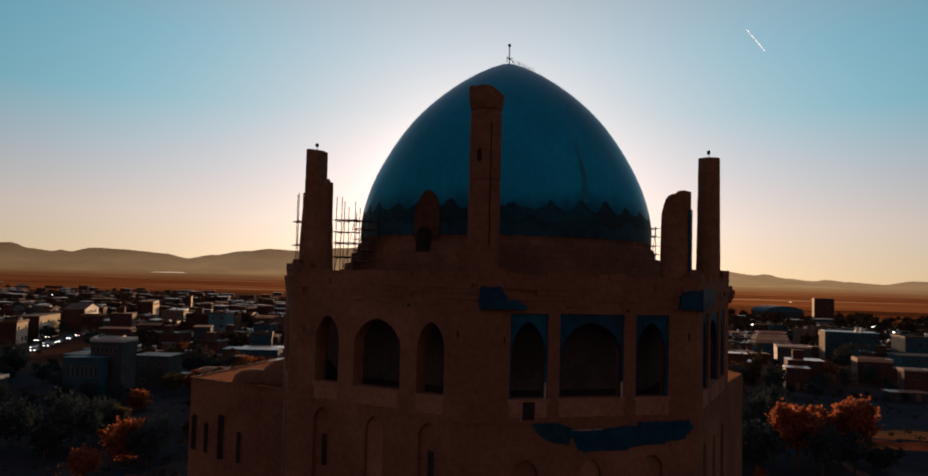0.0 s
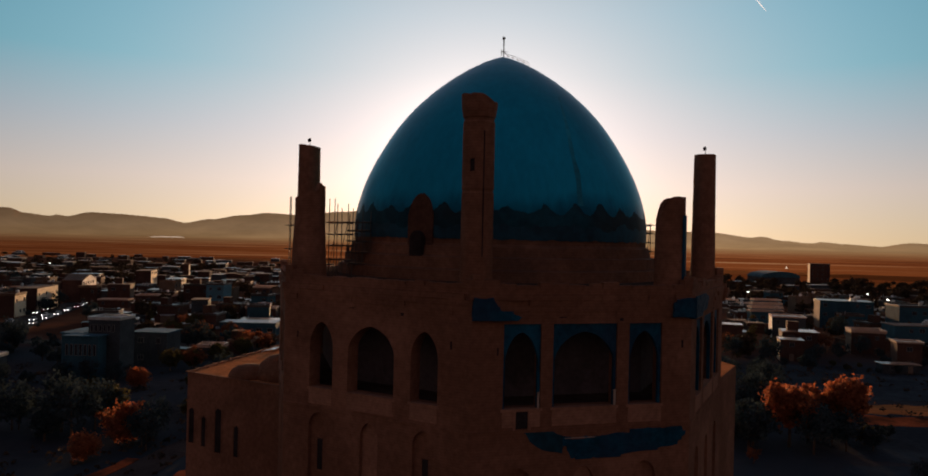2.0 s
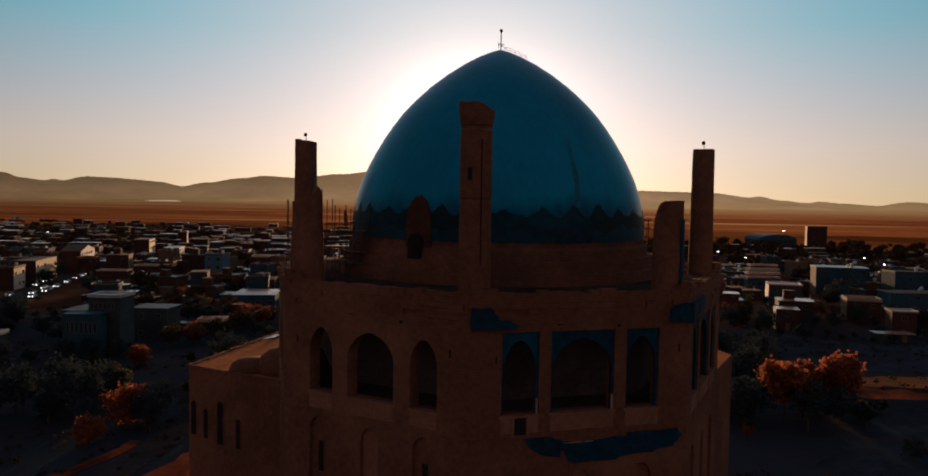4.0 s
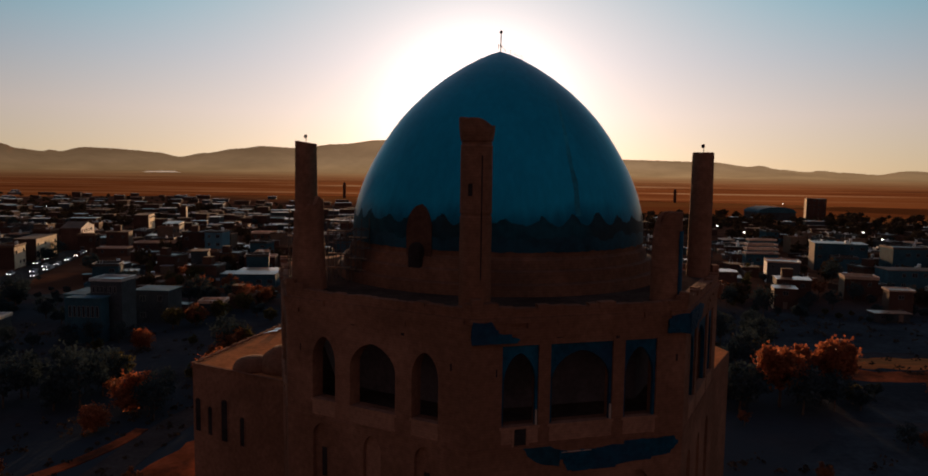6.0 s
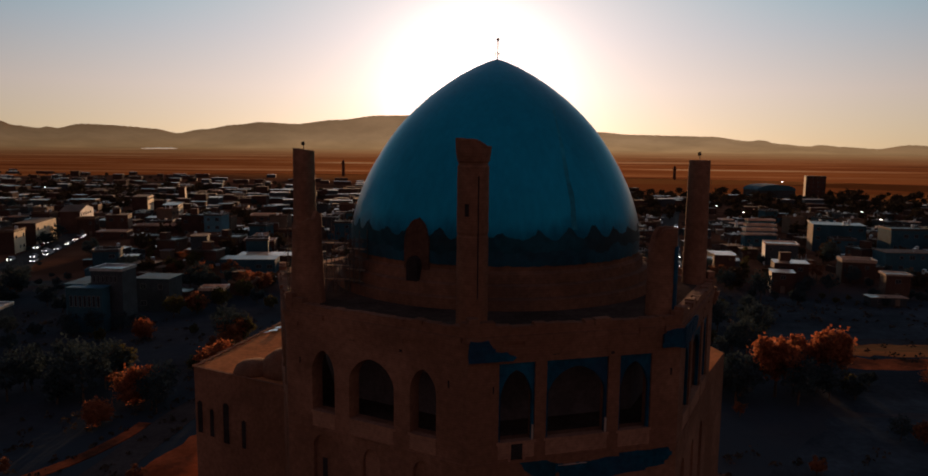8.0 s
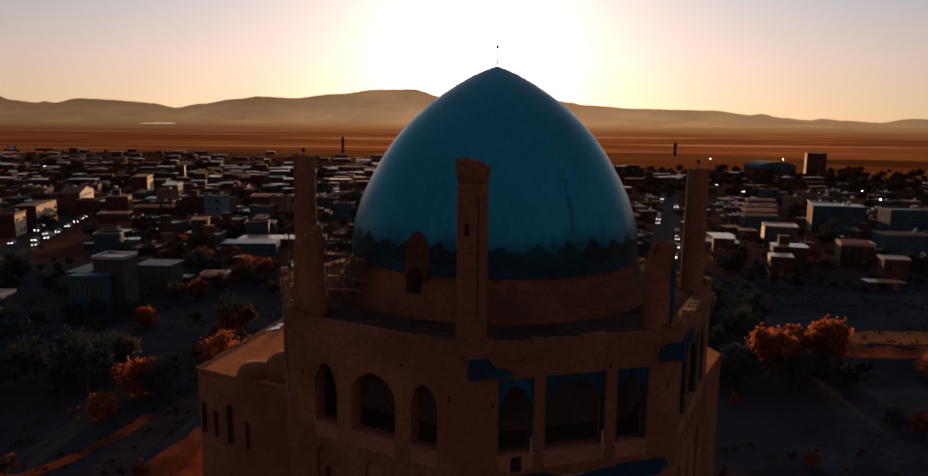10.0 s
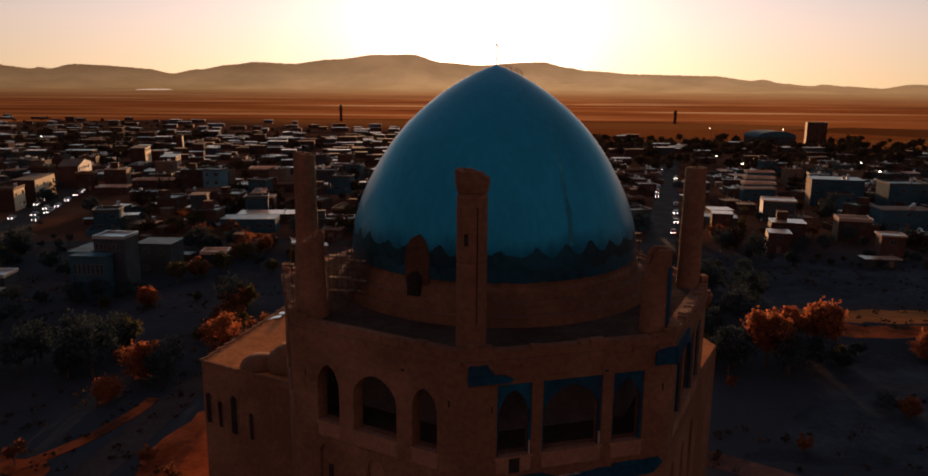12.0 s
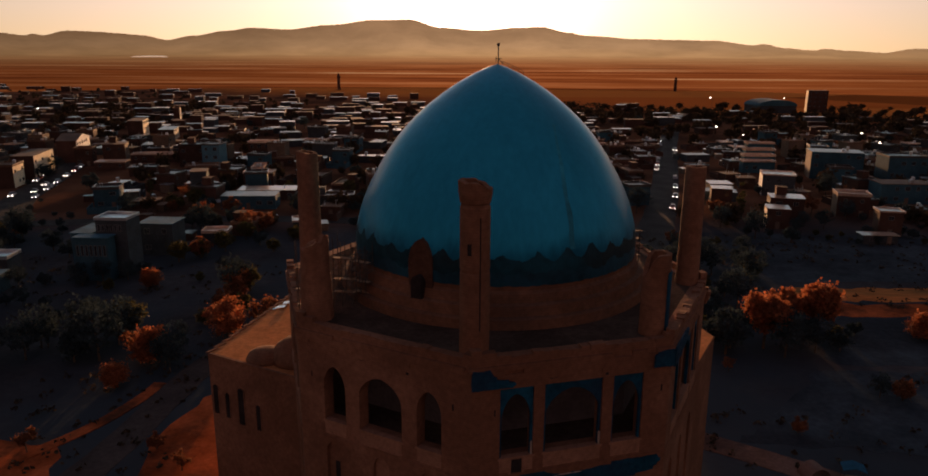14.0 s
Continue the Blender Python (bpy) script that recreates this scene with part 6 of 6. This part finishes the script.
# trees in gardens and streets
n = 0
for x, y in garden:
    if near_road(x, y, 6) or y > 640 or sunlit_lane(x, y) or not all(hypot(x - a, y - c) > g + 0.5 for a, c, g in TAKEN):
        continue
    place(R.choice(DARKS + DARKS + OLIVES + RUSTS + [POPLAR]), x, y, R.uniform(0, 360), R.uniform(0.6, 1.0))
    n += 1
    if n > 60:
        break
for _ in range(600):
    y = R.uniform(195, 520)
    x = R.uniform(-0.7, 0.75) * y
    if free(x, y, 1.0) and n < 90 and not sunlit_lane(x, y):
        place(R.choice(DARKS + DARKS + OLIVES + RUSTS), x, y, R.uniform(0, 360), R.uniform(0.5, 1.0))
        n += 1
# the many dark trees between the houses, joined
verts, faces = [], []
for _ in range(1000):
    y = 200 + 420 * R.random()
    x = R.uniform(-0.72, 0.76) * y
    if not free(x, y, 0.6):
        continue
    if len(verts) > 300000:               # the rest thickens the wooded quarters
        y = R.uniform(385, 640)
        x = R.uniform(92, 0.7 * y) if R.random() < 0.55 else R.uniform(-0.68, -0.3) * y
    if sunlit_lane(x, y):
        continue
    h = R.uniform(3.0, 7.0)
    for _ in range(220):
        c = Vector((x + R.gauss(0, h * 0.19), y + R.gauss(0, h * 0.19), h * 0.56 + R.gauss(0, h * 0.17)))
        q = Euler((R.uniform(0, 6), R.uniform(0, 6), 0)).to_matrix()
        s = h * R.uniform(0.05, 0.12)
        i0 = len(verts)
        for u, v in ((-1, -0.7), (0.9, -0.8), (0.7, 0.9), (-0.8, 0.7)):
            p = c + q @ Vector((u * s, v * s, 0))
            verts.append((p.x, p.y, max(0.1, p.z)))
        faces.append((i0, i0 + 1, i0 + 2, i0 + 3))
me = bpy.data.meshes.new("garden_trees")
me.from_pydata(verts, [], faces)
me.materials.append(LEAF_TOWN)
tagged(new("garden_trees", me), "dull dark trees crowded between the town houses", "trees", kind="stuff")
# far tree belts, joined
verts, faces = [], []
for _ in range(900):
    y = 520 + 520 * R.random() ** 1.4
    x = R.uniform(-0.72, 0.76) * y
    if y + 0.6 * x > (600 if x < 0 else 720):
        continue
    h = R.uniform(1.8, 4.0)
    for _ in range(26):
        c = Vector((x + R.gauss(0, h * 0.3), y + R.gauss(0, h * 0.3), h * 0.55 + R.gauss(0, h * 0.22)))
        q = Euler((R.uniform(0, 6), R.uniform(0, 6), 0)).to_matrix()
        s = h * R.uniform(0.12, 0.26)
        i0 = len(verts)
        for u, v in ((-1, -0.7), (0.9, -0.8), (0.7, 0.9), (-0.8, 0.7)):
            p = c + q @ Vector((u * s, v * s, 0))
            verts.append((p.x, p.y, max(0.1, p.z)))
        faces.append((i0, i0 + 1, i0 + 2, i0 + 3))
for _ in range(620):                      # the belt of trees where the town ends and the plain begins
    y = R.uniform(430, 720)
    x = R.uniform(0.12, 0.76) * y
    if not 600 < y + 0.6 * x < 735:
        continue
    h = R.uniform(2.2, 4.2)
    for _ in range(40):
        c = Vector((x + R.gauss(0, h * 0.75), y + R.gauss(0, h * 0.4), h * 0.5 + R.gauss(0, h * 0.2)))
        q = Euler((R.uniform(0, 6), R.uniform(0, 6), 0)).to_matrix()
        s = h * R.uniform(0.10, 0.22)
        i0 = len(verts)
        for u, v in ((-1, -0.7), (0.9, -0.8), (0.7, 0.9), (-0.8, 0.7)):
            p = c + q @ Vector((u * s, v * s, 0))
            verts.append((p.x, p.y, max(0.1, p.z)))
        faces.append((i0, i0 + 1, i0 + 2, i0 + 3))
me = bpy.data.meshes.new("far_trees")
me.from_pydata(verts, [], faces)
me.materials.append(LEAF_TOWN)
tagged(new("far_trees", me), "dull brown trees scattered through the far town", "trees", kind="stuff")

# ---------------------------------------------------------------- cars
PAINT = [material("car_paint", c, 0.22, 0.2, vary=0.05, scale=1.0, bump=0) for c in ((0.72, 0.72, 0.72), (0.45, 0.46, 0.48), (0.06, 0.06, 0.07), (0.35, 0.05, 0.04))]
TYRE = material("tyre", (0.02, 0.02, 0.02), 0.9, vary=0.2, scale=0.3, bump=0)
GLASS = material("car_glass", (0.03, 0.04, 0.05), 0.06, vary=0.1, scale=0.5, bump=0)


def make_car(paint, label):
    t = thing("car", label, "car", "parked cars")
    bm = bmesh.new()
    prism(bm, [(-2.1, 0.3), (2.1, 0.3), (2.15, 0.62), (1.95, 0.86), (0.95, 0.95), (-1.5, 0.98), (-2.1, 0.9)], -0.82, 0.82)
    prism(bm, [(-1.75, 0.96), (1.0, 0.94), (0.3, 1.42), (-1.1, 1.44)], -0.7, 0.7)
    bmesh.ops.bevel(bm, geom=bm.edges[:], offset=0.04, segments=1, affect="EDGES")
    body = part("body", bm, paint, t)
    for pts, v0, v1 in (([(0.98, 0.98), (0.36, 1.38), (0.40, 1.40), (1.02, 1.0)], -0.62, 0.62), ([(-1.76, 1.0), (-1.14, 1.40), (-1.18, 1.42), (-1.80, 1.02)], -0.62, 0.62)):
        bm = bmesh.new()
        prism(bm, pts, v0, v1)
        part("windscreen", bm, GLASS, body)
    for s in (-1, 1):
        bm = bmesh.new()
        prism(bm, [(-1.45, 1.0), (0.75, 0.98), (0.25, 1.34), (-1.05, 1.36)], s * 0.705, s * 0.72)
        part("side_window", bm, GLASS, body)
    for x, y in itertools.product((-1.3, 1.3), (-0.78, 0.78)):
        bm = bmesh.new()
        bar(bm, (x, y - 0.1, 0.31), (x, y + 0.1, 0.31), 0.31, 14)
        part("wheel", bm, TYRE, t)
    for y in (-0.58, 0.58):
        bm = bmesh.new()
        bar(bm, (2.08, y, 0.66), (2.17, y, 0.66), 0.13, 10)
        part("headlight", bm, LAMP, body, "bright headlight")
    return t


LAMP = bpy.data.materials.new("lit_headlight")
LAMP.use_nodes = True
b = LAMP.node_tree.nodes["Principled BSDF"]
b.inputs["Base Color"].default_value = (0.8, 0.8, 0.8, 1)
b.inputs["Emission Color"].default_value = (1.0, 0.95, 0.85, 1)
b.inputs["Emission Strength"].default_value = 9.0
CARS = [make_car(p, l) for p, l in zip(PAINT, ("white parked saloon car", "silver parked saloon car", "black parked saloon car", "dark red parked saloon car"))]
RC = random.Random(31)
for line, offs, step, start, stop in ((ROADS[0], (-4.2, -1.4, 4.2), 4.6, 42, 122), (ROADS[1], (-3.8, 3.8), 17, 60, 260)):
    run = 0.0
    for (x0, y0), (x1, y1) in zip(line, line[1:]):
        ln = hypot(x1 - x0, y1 - y0)
        s = 0.0
        while s < ln:
            if start < run + s < stop and RC.random() < 0.92:
                o = RC.choice(offs)
                dx, dy = (x1 - x0) / ln, (y1 - y0) / ln
                place(RC.choice(CARS), x0 + dx * s - dy * o, y0 + dy * s + dx * o, math.degrees(atan2(dy, dx)) + (180 if RC.random() < 0.8 else 0))
            s += step * RC.uniform(0.85, 1.25)
        run += ln


# ---------------------------------------------------------------- lamps of the town
def street_lamp(x, y, h, turn, label):
    t = thing("street_lamp", label, "street lamp", group="lamps of the town", matrix=pose(x, y, 0, 0, 0, turn))
    bm = bmesh.new()
    lathe(bm, [(0.22, 0), (0.22, 0.5), (0.10, 0.6)], 8)
    part("base", bm, STEEL, t)
    bm = bmesh.new()
    bar(bm, (0, 0, 0.55), (0, 0, h), 0.08)
    part("pole", bm, STEEL, t)
    bm = bmesh.new()
    bar(bm, (0, 0, h - 0.05), (0.5, 0, h + 0.22), 0.05)
    bar(bm, (0.5, 0, h + 0.22), (1.3, 0, h + 0.28), 0.05)
    part("arm", bm, STEEL, t)
    bm = bmesh.new()
    prism(bm, [(1.0, h + 0.16), (1.75, h + 0.12), (1.8, h + 0.3), (1.1, h + 0.42)], -0.2, 0.2)
    head = part("head", bm, STEEL, t)
    bm = bmesh.new()
    prism(bm, [(1.05, h - 0.12), (1.7, h - 0.14), (1.74, h + 0.115), (1.01, h + 0.155)], -0.26, 0.26)
    part("lens", bm, LAMP, head, "lit white lens")


for x, y, turn in ((145, 370, 200), (210, 378, 170), (143, 410, 20), (198, 340, 190), (-289, 510, 30)):
    street_lamp(x, y, 8.0, turn, "steel street lamp with a lit white head")
for x, y, turn in ((239, 541, 180), (186, 543, 160)):
    street_lamp(x, y, 15.5, turn, "tall steel lamp mast with a lit white head")
